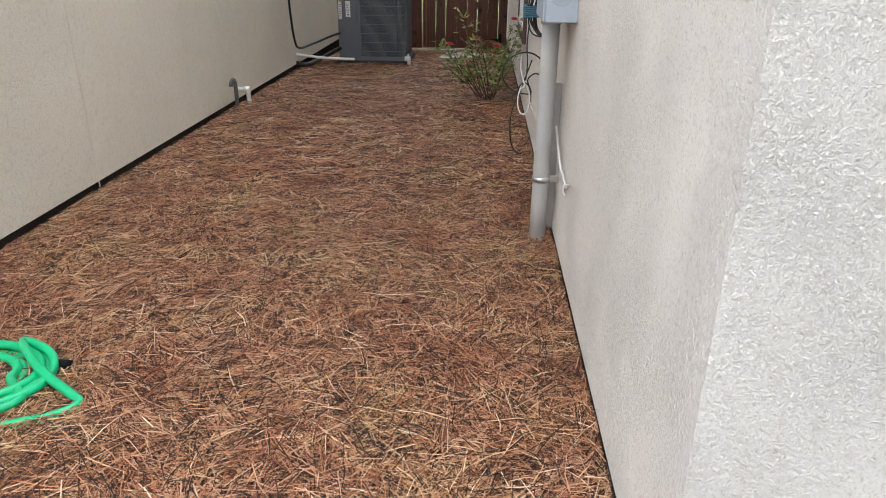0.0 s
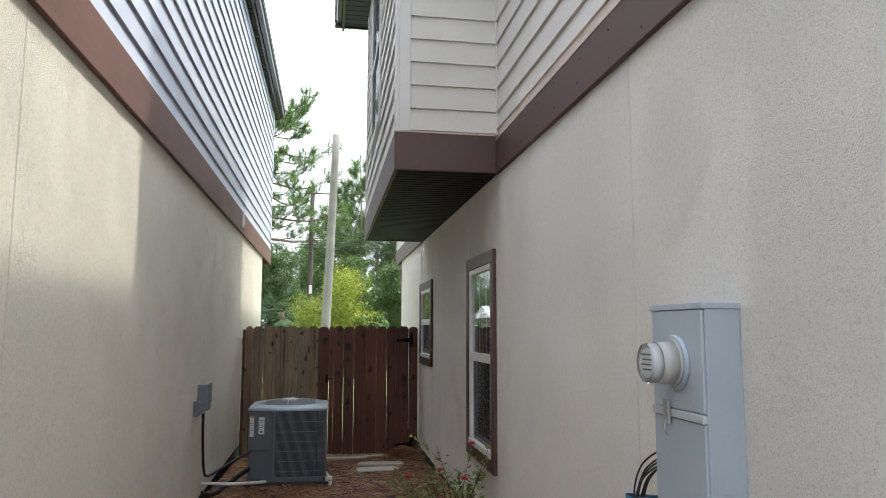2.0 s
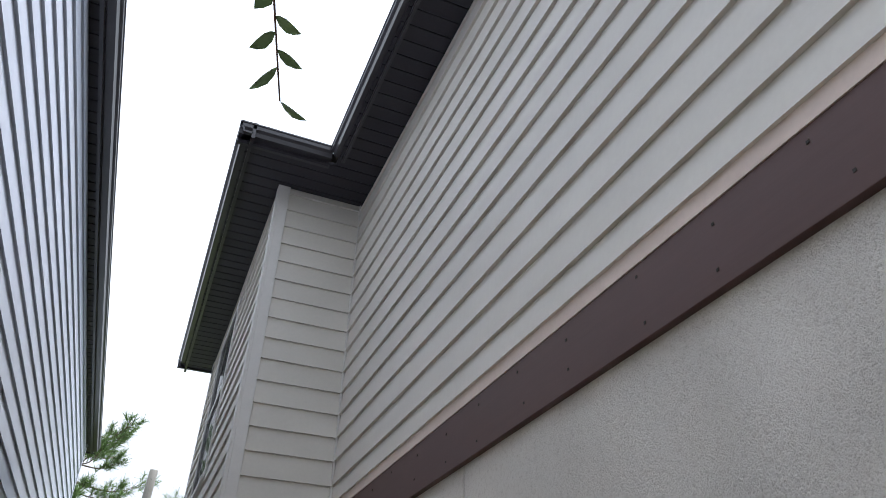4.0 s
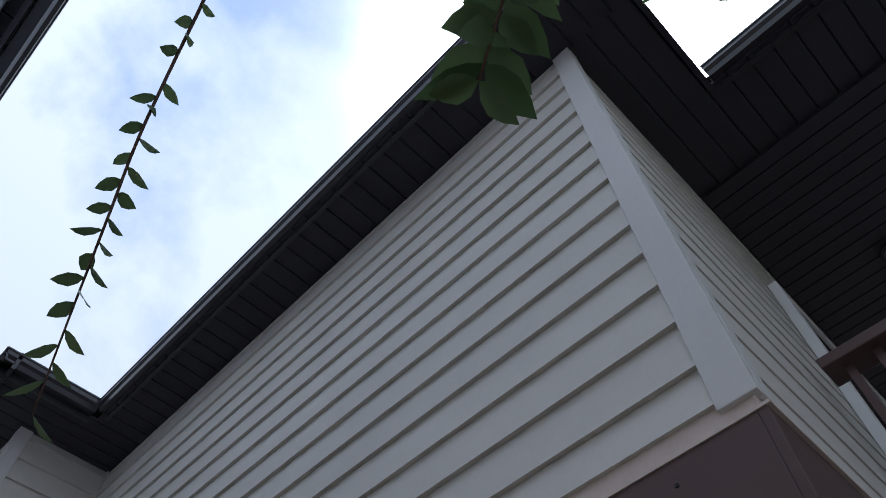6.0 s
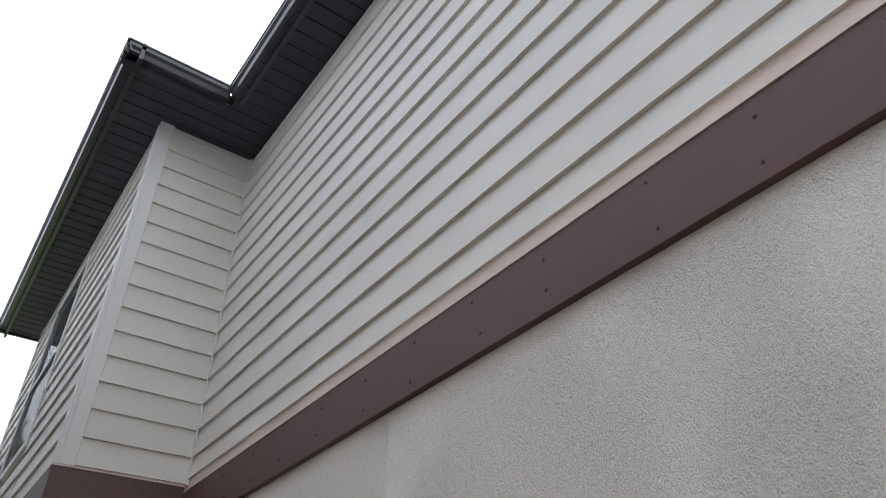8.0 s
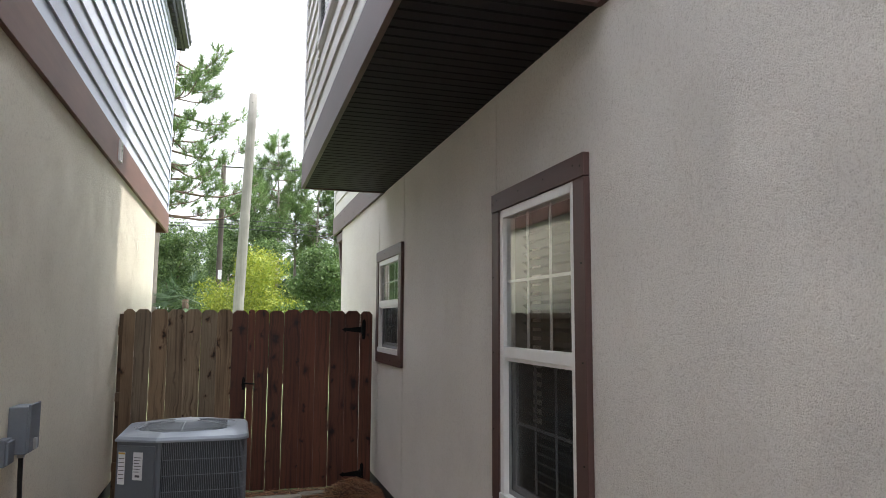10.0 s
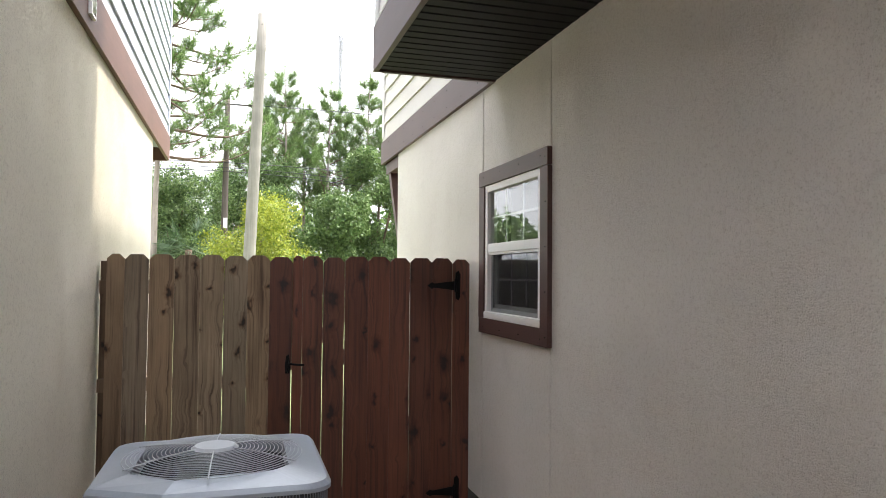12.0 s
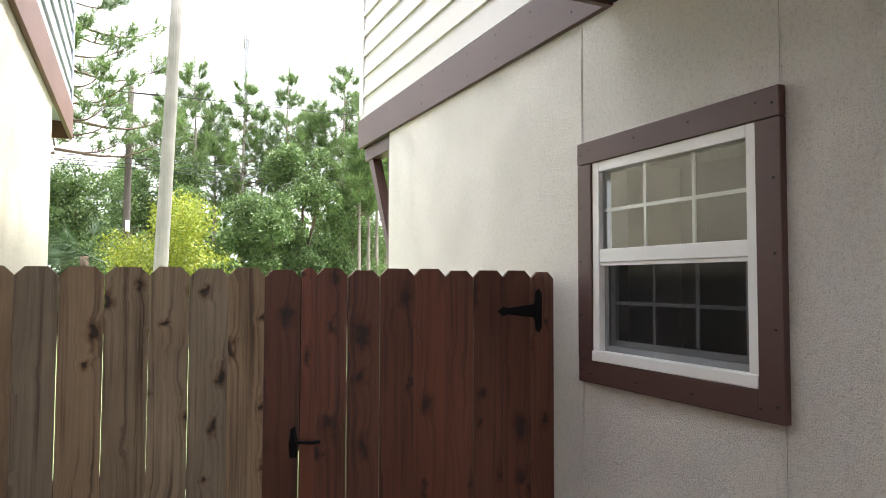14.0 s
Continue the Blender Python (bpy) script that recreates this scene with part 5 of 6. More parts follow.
# ---- electric meter ----
def electric_meter():
    y0, y1, z0, z1, d = 2.79, 3.165, 1.115, 1.91, 0.135
    t = thing("meter_box", (0, (y0 + y1) / 2, z0), "blue-grey metal electric meter box on the stucco wall", "meter box")
    boxed("body", (-d, 0, y0, y1, z0, z1 - 0.02), "meter_box", t, bevel=0.004)
    bm = bmesh.new()
    box(bm, -d - 0.015, 0, y0 - 0.006, y1 + 0.006, z1 - 0.022, z1, bevel=0.003)
    part("rain_lid", bm, "meter_box", t)
    boxed("upper_cover", (-d - 0.012, -d, y0 + 0.004, y1 - 0.004, 1.53, z1 - 0.024), "meter_box", t, bevel=0.004)
    boxed("lower_cover", (-d - 0.012, -d, y0 + 0.004, y1 - 0.004, z0 + 0.005, 1.495), "meter_box", t, bevel=0.004)
    boxed("strip", (-d - 0.02, -d, y0 + 0.002, y1 - 0.002, 1.498, 1.527), "ac_guard", t, "pale strip between the covers", bevel=0.003)
    h = boxed("hasp", (-d - 0.032, -d - 0.02, 3.015, 3.05, 1.47, 1.56), "steel", t, "small steel hasp", bevel=0.002)
    bm = bmesh.new()
    tube(bm, [(-d - 0.03, 3.03, 1.49), (-d - 0.04, 3.03, 1.455), (-d - 0.03, 3.03, 1.43)], 0.004, sides=6)
    part("seal", bm, "steel", h)
    yc, zc = 2.98, 1.695

    def disc(bm, xa, xb, ra, rb, seg=32):
        va = [bm.verts.new((xa, yc + ra * math.cos(2 * math.pi * k / seg), zc + ra * math.sin(2 * math.pi * k / seg))) for k in range(seg)]
        vb = [bm.verts.new((xb, yc + rb * math.cos(2 * math.pi * k / seg), zc + rb * math.sin(2 * math.pi * k / seg))) for k in range(seg)]
        for k in range(seg):
            f = bm.faces.new((va[k], va[(k + 1) % seg], vb[(k + 1) % seg], vb[k]))
            f.smooth = True
        bm.faces.new(va[::-1])
        bm.faces.new(vb)

    bm = bmesh.new()
    disc(bm, -d - 0.011, -d - 0.026, 0.104, 0.097)
    part("ring", bm, "meter_box", t)
    m = bmesh.new()
    disc(m, -d - 0.026, -d - 0.034, 0.088, 0.086)
    disc(m, -d - 0.034, -d - 0.092, 0.078, 0.076)
    meter = part("meter", m, "pvc_grey", t, "round grey electric meter")
    bm = bmesh.new()
    disc(bm, -d - 0.093, -d - 0.132, 0.076, 0.070)
    part("glass_dome", bm, "glass", meter, "clear domed meter glass").visible_shadow = False
    bm = bmesh.new()
    disc(bm, -d - 0.0935, -d - 0.118, 0.052, 0.052)
    part("dial", bm, "label", meter, "white meter dial")
    for k in range(4):
        boxed("dial_bar", (-d - 0.1195, -d - 0.1185, yc - 0.04, yc + 0.04 - 0.012 * (k % 2), zc + 0.028 - 0.018 * k, zc + 0.034 - 0.018 * k), "label_ink", meter)
    # knock-out rings on the near side
    for r in (0.042, 0.03, 0.018):
        bm = bmesh.new()
        tube(bm, [(-0.075 + r * math.cos(w), y0 - 0.001, 1.225 + r * math.sin(w)) for w in np.linspace(0, 2 * math.pi, 28)], 0.0022, sides=5, steps=1)
        part("knockout_ring", bm, "meter_box", t)
    bm = bmesh.new()
    tube(bm, [(-0.12, 3.02, 1.135), (-0.12, 3.02, 1.10)], 0.016, sides=10, steps=1)
    part("hub", bm, "steel", t)

    c = thing("conduit", (-0.085, 3.04, -0.05), "grey plastic service conduit from ground to meter box", "conduit")
    bm = bmesh.new()
    tube(bm, [(-0.085, 3.04, -0.06), (-0.085, 3.04, 0.6), (-0.085, 3.04, 1.13)], 0.041, sides=18, steps=2)
    part("pipe", bm, "pvc_grey", c)
    bm = bmesh.new()
    tube(bm, [(-0.085, 3.04, 1.09), (-0.085, 3.04, 1.13)], 0.048, sides=18, steps=1)
    part("collar", bm, "pvc_grey", c)
    bm = bmesh.new()
    tube(bm, [(-0.085, 3.04, 0.345), (-0.085, 3.04, 0.372)], 0.045, sides=18, steps=1)
    box(bm, -0.05, 0.0, 3.03, 3.05, 0.345, 0.372)
    part("strap", bm, "steel", c, "steel pipe strap")
    s = thing("wire_duct", (-0.022, 3.13, 0), "narrow grey cable duct on the stucco wall", "duct")
    boxed("duct", (-0.035, 0, 3.16, 3.20, -0.05, 0.80), "pvc_grey", s, bevel=0.003)
    wh = thing("white_wire", (-0.02, 2.7, 0.45), "thin white wire tied to a hook on the wall", "wire")
    bm = bmesh.new()
    tube(bm, [(-0.02, 3.12, 0.60), (-0.02, 3.02, 0.555), (-0.022, 2.90, 0.52), (-0.02, 2.78, 0.48), (-0.012, 2.63, 0.445)], 0.0062, sides=6)
    part("wire", bm, "cable_white", wh)
    bm = bmesh.new()
    tube(bm, [(0.0, 2.625, 0.46), (-0.02, 2.625, 0.46), (-0.025, 2.625, 0.43), (-0.015, 2.625, 0.415)], 0.005, sides=6)
    part("hook", bm, "pvc_white", wh)

    k = thing("cable_bundle", (-0.10, 3.3, 1.1), "bundle of black cables tied up behind the meter box", "cables")
    rng = random.Random(8)
    for i in range(8):
        bm = bmesh.new()
        dz, dx = rng.uniform(-0.03, 0.03), rng.uniform(-0.02, 0.03)
        pts = [(-0.05 - 0.006 * i, 3.175, 1.30 + dz), (-0.08 + dx, 3.23, 1.31 + dz), (-0.14 + dx, 3.29, 1.24 + dz), (-0.165 + dx, 3.31, 1.12 + dz), (-0.14 + dx, 3.30, 1.03 + dz * 0.6), (-0.06 + dx, 3.24, 1.02), (-0.04, 3.175, 1.13 + dz)]
        tube(bm, pts, 0.0038, sides=6)
        part("cable", bm, "cable", k)
    for i in range(6):
        bm = bmesh.new()
        z = 1.095 + 0.009 * i
        pts = [(-0.05, 3.185, z), (-0.13, 3.27, z + 0.005), (-0.185, 3.30, z), (-0.19, 3.35, z + 0.006), (-0.14, 3.36, z), (-0.06, 3.30, z + 0.003)]
        tube(bm, pts, 0.0048, sides=6)
        part("blue_cable", bm, "cable_blue", k, "turquoise cable wound round the bundle")
    l = thing("loose_cable", (-0.17, 3.24, 0.7), "loose black and white cables hanging in loops", "cables")
    bm = bmesh.new()
    tube(bm, [(-0.17, 3.30, 1.05), (-0.175, 3.27, 0.96), (-0.17, 3.24, 0.88), (-0.175, 3.24, 0.80)], 0.0036, sides=6)
    part("cable", bm, "cable", l)
    cx, cy, cz = -0.185, 3.24, 0.835
    bm = bmesh.new()
    loop = [(cx + 0.105 * math.cos(w), cy + 0.02 * math.sin(2 * w), cz + 0.10 * math.sin(w)) for w in np.linspace(-0.2, 5.1, 16)]
    tube(bm, [(-0.10, 3.20, -0.02), (-0.095, 3.20, 0.4), (-0.085, 3.21, 0.70), *loop, (-0.165, 3.24, 0.80), (-0.135, 3.23, 0.835), (-0.10, 3.22, 0.83)], 0.0038, sides=6)
    part("cable", bm, "cable", l)
    bm = bmesh.new()
    tube(bm, [(-0.15, 3.23, 0.90), (-0.175, 3.24, 0.82), (-0.20, 3.25, 0.74), (-0.235, 3.26, 0.64), (-0.24, 3.26, 0.54), (-0.225, 3.26, 0.46), (-0.195, 3.26, 0.425), (-0.17, 3.26, 0.425)], 0.0036, sides=6)
    part("cable", bm, "cable", l)
    bm = bmesh.new()
    tube(bm, [(-0.18 + 0.035 * math.cos(w), 3.235, 0.715 + 0.075 * math.sin(w)) for w in np.linspace(1.4, 7.6, 16)], 0.0036, sides=6)
    part("cable", bm, "cable", l)
    bm = bmesh.new()
    tube(bm, [(-0.20, 3.24, 0.93), (-0.20, 3.24, 0.85), *[(-0.18 + 0.03 * math.cos(w), 3.225, 0.705 + 0.07 * math.sin(w)) for w in np.linspace(1.5, 7.4, 14)]], 0.0036, sides=6)
    part("white_cable", bm, "cable_white", l, "white cable loop")
    bm = bmesh.new()
    tube(bm, [(-0.15, 3.22, 0.70), (-0.12, 3.2, 0.63), (-0.085, 3.19, 0.57)], 0.0038, sides=6)
    part("white_cable", bm, "cable_white", l, "white cable loop")
    bm = bmesh.new()
    tube(bm, [(-0.09, 3.20, 1.08), (-0.09, 3.205, 0.8), (-0.085, 3.20, 0.4), (-0.075, 3.20, -0.03)], 0.0036, sides=6)
    part("cable", bm, "cable", l)


electric_meter()


# ---- garden hose ----
def garden_hose():
    t = thing("garden_hose", (-2.1, 1.75, 0.02), "bright green garden hose lying coiled on pine straw", "hose")
    pts = []
    cx, cy = -2.085, 1.60
    for i in range(5 * 14 + 4):
        w = i * 2 * math.pi / 14
        k = i / 14
        r = 0.17 + 0.045 * (k % 3) + 0.012 * math.sin(3.1 * k)
        pts.append((cx + r * math.cos(w) + 0.02 * math.sin(1.7 * k), cy + r * 0.82 * math.sin(w), 0.035 + 0.007 * k + 0.006 * math.sin(w * 2 + k)))
    pts += [(-1.90, 1.68, 0.085), (-1.80, 1.60, 0.075), (-1.685, 1.535, 0.055), (-1.645, 1.50, 0.045), (-1.69, 1.45, 0.04), (-1.79, 1.395, 0.04), (-1.95, 1.32, 0.04), (-2.13, 1.25, 0.04), (-2.36, 1.27, 0.04)]
    bm = bmesh.new()
    tube(bm, pts, 0.016, sides=10, steps=4)
    part("tube", bm, "hose", t)
    bm = bmesh.new()
    tube(bm, [(-1.83, 1.70, 0.06), (-1.785, 1.71, 0.05)], 0.017, sides=10, steps=1)
    part("coupling", bm, "iron", t, "dark hose coupling")


def flagstones():
    rng = random.Random(3)
    spec = [(-1.15, 10.98, 0.75, 0.13, 0.0), (-0.60, 11.08, 0.50, 0.12, 0.06), (-0.74, 9.95, 0.56, 0.30, 0.1), (-0.66, 10.42, 0.66, 0.26, -0.08)]
    for x, y, w, d, a in spec:
        z = float(ground_z(-1.5, y))
        bm = bmesh.new()
        o = []
        for k in range(10):
            q = 2 * math.pi * k / 10
            sx = abs(math.cos(q)) ** 0.5 * math.copysign(1, math.cos(q))
            sy = abs(math.sin(q)) ** 0.5 * math.copysign(1, math.sin(q))
            px, py = sx * w / 2 * rng.uniform(0.9, 1.05), sy * d / 2 * rng.uniform(0.85, 1.05)
            o.append((x + px * math.cos(a) - py * math.sin(a), y + px * math.sin(a) + py * math.cos(a)))
        prism(bm, o, "z", z - 0.05, z + 0.058)
        bmesh.ops.bevel(bm, geom=[e for e in bm.edges], offset=0.008, segments=2, affect="EDGES")
        ob = obj("flagstone", bm, M["stone"])
        tagged(ob, "pale worn flagstone half sunk in pine straw", "stone", "stones by the gate")


garden_hose()
flagstones()


# ---- pine straw ----
def pine_straw():
    rng = np.random.default_rng(5)

    def layer(n, x0, x1, y0, y1, lift, long, wide=1.0, pile=None):
        x = rng.uniform(x0, x1, n)
        y = rng.uniform(y0, y1, n)
        if pile is not None:
            w = rng.uniform(0, 2 * np.pi, n)
            r = np.sqrt(rng.uniform(0, 1, n))
            x, y = pile[0] + pile[2] * r * np.cos(w), pile[1] + pile[3] * r * np.sin(w)
        cell = np.sin(x * 3.1 + 1.7 * np.sin(y * 2.3)) + np.sin(y * 2.7 + 1.3 * np.sin(x * 3.9))
        a = cell * 1.1 + rng.normal(0, 1.05, n)
        length = rng.uniform(0.35, 1.0, n) * long
        bend = rng.normal(0, 0.22, n)
        z = ground_z(x, y) + 0.002 + lift * rng.uniform(0, 1, n) ** 1.3
        if pile is not None:
            z = z + pile[4] * np.clip(1 - r * r, 0, 1)
        tilt = rng.normal(0, 0.06, n)
        width = rng.uniform(0.0009, 0.0017, n) * wide
        roll = rng.uniform(-0.5, 0.5, n)
        verts = np.zeros((n, 6, 3), np.float32)
        for k, s in enumerate((-0.5, 0.0, 0.5)):
            ang = a + bend * s * 2
            px = x + np.cos(a) * length * s - np.sin(a) * bend * length * (s * s) * 0.8
            py = y + np.sin(a) * length * s + np.cos(a) * bend * length * (s * s) * 0.8
            pz = z + np.sin(tilt) * length * s + 0.004 * (1 - 4 * s * s)
            wk = width * (1.0 if k < 2 else 0.6)
            for j, g in enumerate((-1, 1)):
                verts[:, 2 * k + j, 0] = px - np.sin(ang) * wk * g
                verts[:, 2 * k + j, 1] = py + np.cos(ang) * wk * g
                verts[:, 2 * k + j, 2] = pz + roll * wk * g
        verts[:, :, 0] = np.clip(verts[:, :, 0], -2.672, -0.004)
        verts[:, :, 2] = np.maximum(verts[:, :, 2], ground_z(verts[:, :, 0], verts[:, :, 1]).astype(np.float32) - 0.004)
        return verts

    sets = [layer(185000, -2.69, 0, 0.5, 3.8, 0.052, 0.205, 0.98), layer(95000, -2.69, 0, 3.8, 7.2, 0.052, 0.22, 1.7), layer(45000, -2.69, 0, 7.2, 11.35, 0.04, 0.24, 2.3),
            layer(7000, 0, 1, 0, 1, 0.05, 0.2, 1.5, (-0.29, 10.86, 0.28, 0.34, 0.0)), layer(1500, 0, 1, 0, 1, 0.03, 0.18, 1.3, (-2.42, 8.75, 0.18, 0.25, 0.05))]
    v = np.concatenate(sets).reshape(-1, 3)
    n = len(v) // 6
    base = np.arange(n)[:, None] * 6
    f = np.concatenate([base + np.array([0, 1, 3, 2]), base + np.array([2, 3, 5, 4])], 0)
    ob = raw_mesh("pine_straw", v, f, M["straw"])
    tagged(ob, "loose reddish-brown pine straw covering the ground", "pine straw", kind="stuff")


pine_straw()


# ---- plants ----
def leaf_mesh(at, along, side, length, width, fold=0.25):
    """Points and faces of one pointed, folded leaf."""
    along, side = along.normalized(), side.normalized()
    up = along.cross(side).normalized()
    rows = [(0.0, 0.0), (0.22, 0.72), (0.5, 1.0), (0.78, 0.62), (1.0, 0.0)]
    pts, faces = [], []
    for t, w in rows:
        c = at + along * (length * t) - up * (length * 0.12 * t * t)
        if w == 0:
            pts.append([c])
        else:
            pts.append([c - side * width * w + up * fold * width * w, c, c + side * width * w + up * fold * width * w])
    flat, idx = [], []
    for row in pts:
        idx.append(list(range(len(flat), len(flat) + len(row))))
        flat += row
    faces += [(idx[0][0], idx[1][1], idx[1][0]), (idx[0][0], idx[1][2], idx[1][1])]
    for a, b in ((1, 2), (2, 3)):
        faces += [(idx[a][0], idx[a][1], idx[b][1], idx[b][0]), (idx[a][1], idx[a][2], idx[b][2], idx[b][1])]
    faces += [(idx[3][0], idx[3][1], idx[4][0]), (idx[3][1], idx[3][2], idx[4][0])]
    return flat, faces


def add_leaf(bm, *args):
    flat, faces = leaf_mesh(*args)
    vs = [bm.verts.new(p) for p in flat]
    for f in faces:
        bm.faces.new([vs[i] for i in f]).smooth = True


def rose_bush():
    rng = random.Random(21)
    base = Vector((-0.33, 6.62, 0.0))
    t = thing("rose_bush", base, "small rose bush with red blooms against the stucco wall", "bush")
    tips = []
    for i in range(22):
        w = rng.uniform(0, 2 * math.pi)
        lean = rng.uniform(0.14, 0.62)
        h = rng.uniform(0.45, 0.92) * (1.0 if i < 13 else 0.65)
        end = base + Vector((min(0.30, math.cos(w) * lean), math.sin(w) * lean * 0.8, h))
        mid = base.lerp(end, 0.5) + Vector((rng.uniform(-0.05, 0.05), rng.uniform(-0.05, 0.05), 0.03))
        bm = bmesh.new()
        tube(bm, [base + Vector((rng.uniform(-0.04, 0.04), rng.uniform(-0.04, 0.04), -0.03)), mid, end], 0.006, 0.002, sides=5, steps=5)
        part("cane", bm, "twig", t)
        tips.append((base, mid, end))
    bm = bmesh.new()
    for b, m_, e in tips:
        for k in range(30):
            s = rng.uniform(0.35, 1.0)
            p = (b.lerp(m_, s * 2) if s < 0.5 else m_.lerp(e, s * 2 - 1)) + Vector((rng.gauss(0, 0.035), rng.gauss(0, 0.035), rng.gauss(0, 0.03)))
            p.x = min(p.x, -0.03)
            d = Vector((rng.uniform(-1, 1), rng.uniform(-1, 1), rng.uniform(-0.3, 0.6)))
            add_leaf(bm, p, d, d.cross(Vector((rng.uniform(-0.4, 0.4), rng.uniform(-0.4, 0.4), 1))), rng.uniform(0.04, 0.07), rng.uniform(0.013, 0.02))
    f = part("foliage", bm, "rose", t, "small glossy green rose leaves")
    for (b, m_, e), dz in zip(tips[:4:1], (0.02, 0.0, 0.01, 0.02)):
        bm = bmesh.new()
        for k in range(12):
            w = k * 2.4
            r = 0.008 + 0.0018 * k
            p = e + Vector((0, 0, dz))
            d = Vector((math.cos(w), math.sin(w), 1.4 - 0.1 * k))
            add_leaf(bm, p, d, d.cross(Vector((0, 0, 1))), 0.030 + 0.0014 * k, 0.016, 0.5)
        part("bloom", bm, "petal", t, "small red rose bloom")


rose_bush()


def overhanging_shrub():
    """A tall arching shrub behind the start of the walk: its canes droop over the passage."""
    rng = random.Random(14)
    foot = Vector((-2.25, -1.2, -0.03))
    t = thing("overhanging_shrub", foot, "tall arching shrub with drooping leafy canes", "shrub")
    canes = {
        "a": [(-2.22, -1.2, -0.03), (-2.20, -1.0, 1.6), (-2.14, -0.5, 3.2), (-1.99, 0.15, 4.1), (-1.76, 0.72, 4.35), (-1.66, 0.98, 4.08), (-1.60, 1.13, 3.86), (-1.55, 1.23, 3.66), (-1.50, 1.31, 3.50), (-1.46, 1.38, 3.38), (-1.42, 1.45, 3.26), (-1.37, 1.54, 3.12)],
        "b": [(-2.28, -1.2, -0.03), (-2.25, -1.1, 1.4), (-2.05, -0.8, 2.5), (-1.75, -0.35, 3.12), (-1.52, 0.02, 3.22), (-1.36, 0.27, 3.08), (-1.29, 0.43, 2.92)],
        "c": [(-2.3, -1.15, -0.03), (-2.2, -1.2, 1.5), (-1.9, -0.9, 2.7), (-1.62, -0.35, 3.30), (-1.38, -0.02, 3.32), (-1.25, 0.11, 3.18), (-1.18, 0.18, 3.00)],
        "d": [(-2.2, -1.25, -0.03), (-2.1, -1.0, 2.2), (-1.7, -0.5, 4.0), (-1.2, 0.2, 4.9), (-1.02, 0.55, 4.75), (-0.98, 0.62, 4.5)],
    }
    for key, pts in canes.items():
        bm = bmesh.new()
        tube(bm, pts, 0.0075, 0.0018, sides=6, steps=7)
        part("cane", bm, "twig", t)
        line = curve_points(pts, 10)
        bm = bmesh.new()
        total = len(line)
        start = {"a": 0.42, "b": 0.62, "c": 0.60, "d": 0.70}[key]
        step, ln = {"a": (2, 0.074), "b": (1, 0.085), "c": (1, 0.085), "d": (1, 0.06)}[key]
        side = 1
        for i in range(int(total * start), total, step):
            if key == "a" and rng.random() < 0.12:
                continue
            p = line[i]
            d = (line[min(i + 1, total - 1)] - line[max(i - 1, 0)]).normalized()
            for rep in range(1 if key == "a" else 2):
                out = d.cross(Vector((rng.uniform(-0.5, 0.5), rng.uniform(-0.5, 0.5), 1)))
                if out.length < 0.1:
                    out = Vector((1, 0, 0))
                out = out.normalized() * side
                droop = rng.uniform(0.3, 0.9)
                ax = d * droop + out + Vector((0, 0, -0.25))
                add_leaf(bm, p, ax, ax.cross(Vector((rng.uniform(-0.3, 0.3), rng.uniform(-0.3, 0.3), 1))), ln * rng.uniform(0.65, 1.1), ln * rng.uniform(0.20, 0.26), 0.2)
                side = -side
        part("foliage", bm, "shrub", t, "pointed green leaves")


overhanging_shrub()


# ---- trees beyond the fence ----
def leaf_cloud(name, blobs, count, size, mat, parent, seed, slim=0.55):
    """A crown: many small leaves scattered through uneven clumps."""
    rng = np.random.default_rng(seed)
    blobs = np.array(blobs, float)
    vol = blobs[:, 3] * blobs[:, 4] * blobs[:, 5]
    pick = rng.choice(len(blobs), count, p=vol / vol.sum())
    d = rng.normal(size=(count, 3))
    d /= np.linalg.norm(d, axis=1)[:, None]
    r = rng.uniform(0.35, 1.0, count) ** 0.55
    r *= 1 + 0.22 * np.sin(d[:, 0] * 9 + pick) * np.sin(d[:, 1] * 8) + rng.normal(0, 0.06, count)
    p = blobs[pick, :3] + d * r[:, None] * blobs[pick, 3:6]
    u = rng.normal(size=(count, 3))
    u /= np.linalg.norm(u, axis=1)[:, None]
    v = np.cross(u, rng.normal(size=(count, 3)))
    v /= np.linalg.norm(v, axis=1)[:, None]
    s = size * rng.uniform(0.6, 1.3, count)[:, None]
    n = np.cross(u, v)
    verts = np.stack([p - u * s, p - v * s * slim + n * s * 0.15, p + u * s, p + v * s * slim + n * s * 0.15], 1).reshape(-1, 3)
    f = np.arange(count)[:, None] * 4 + np.array([0, 1, 2, 3])
    return raw_mesh(name, verts, f, mat, parent)


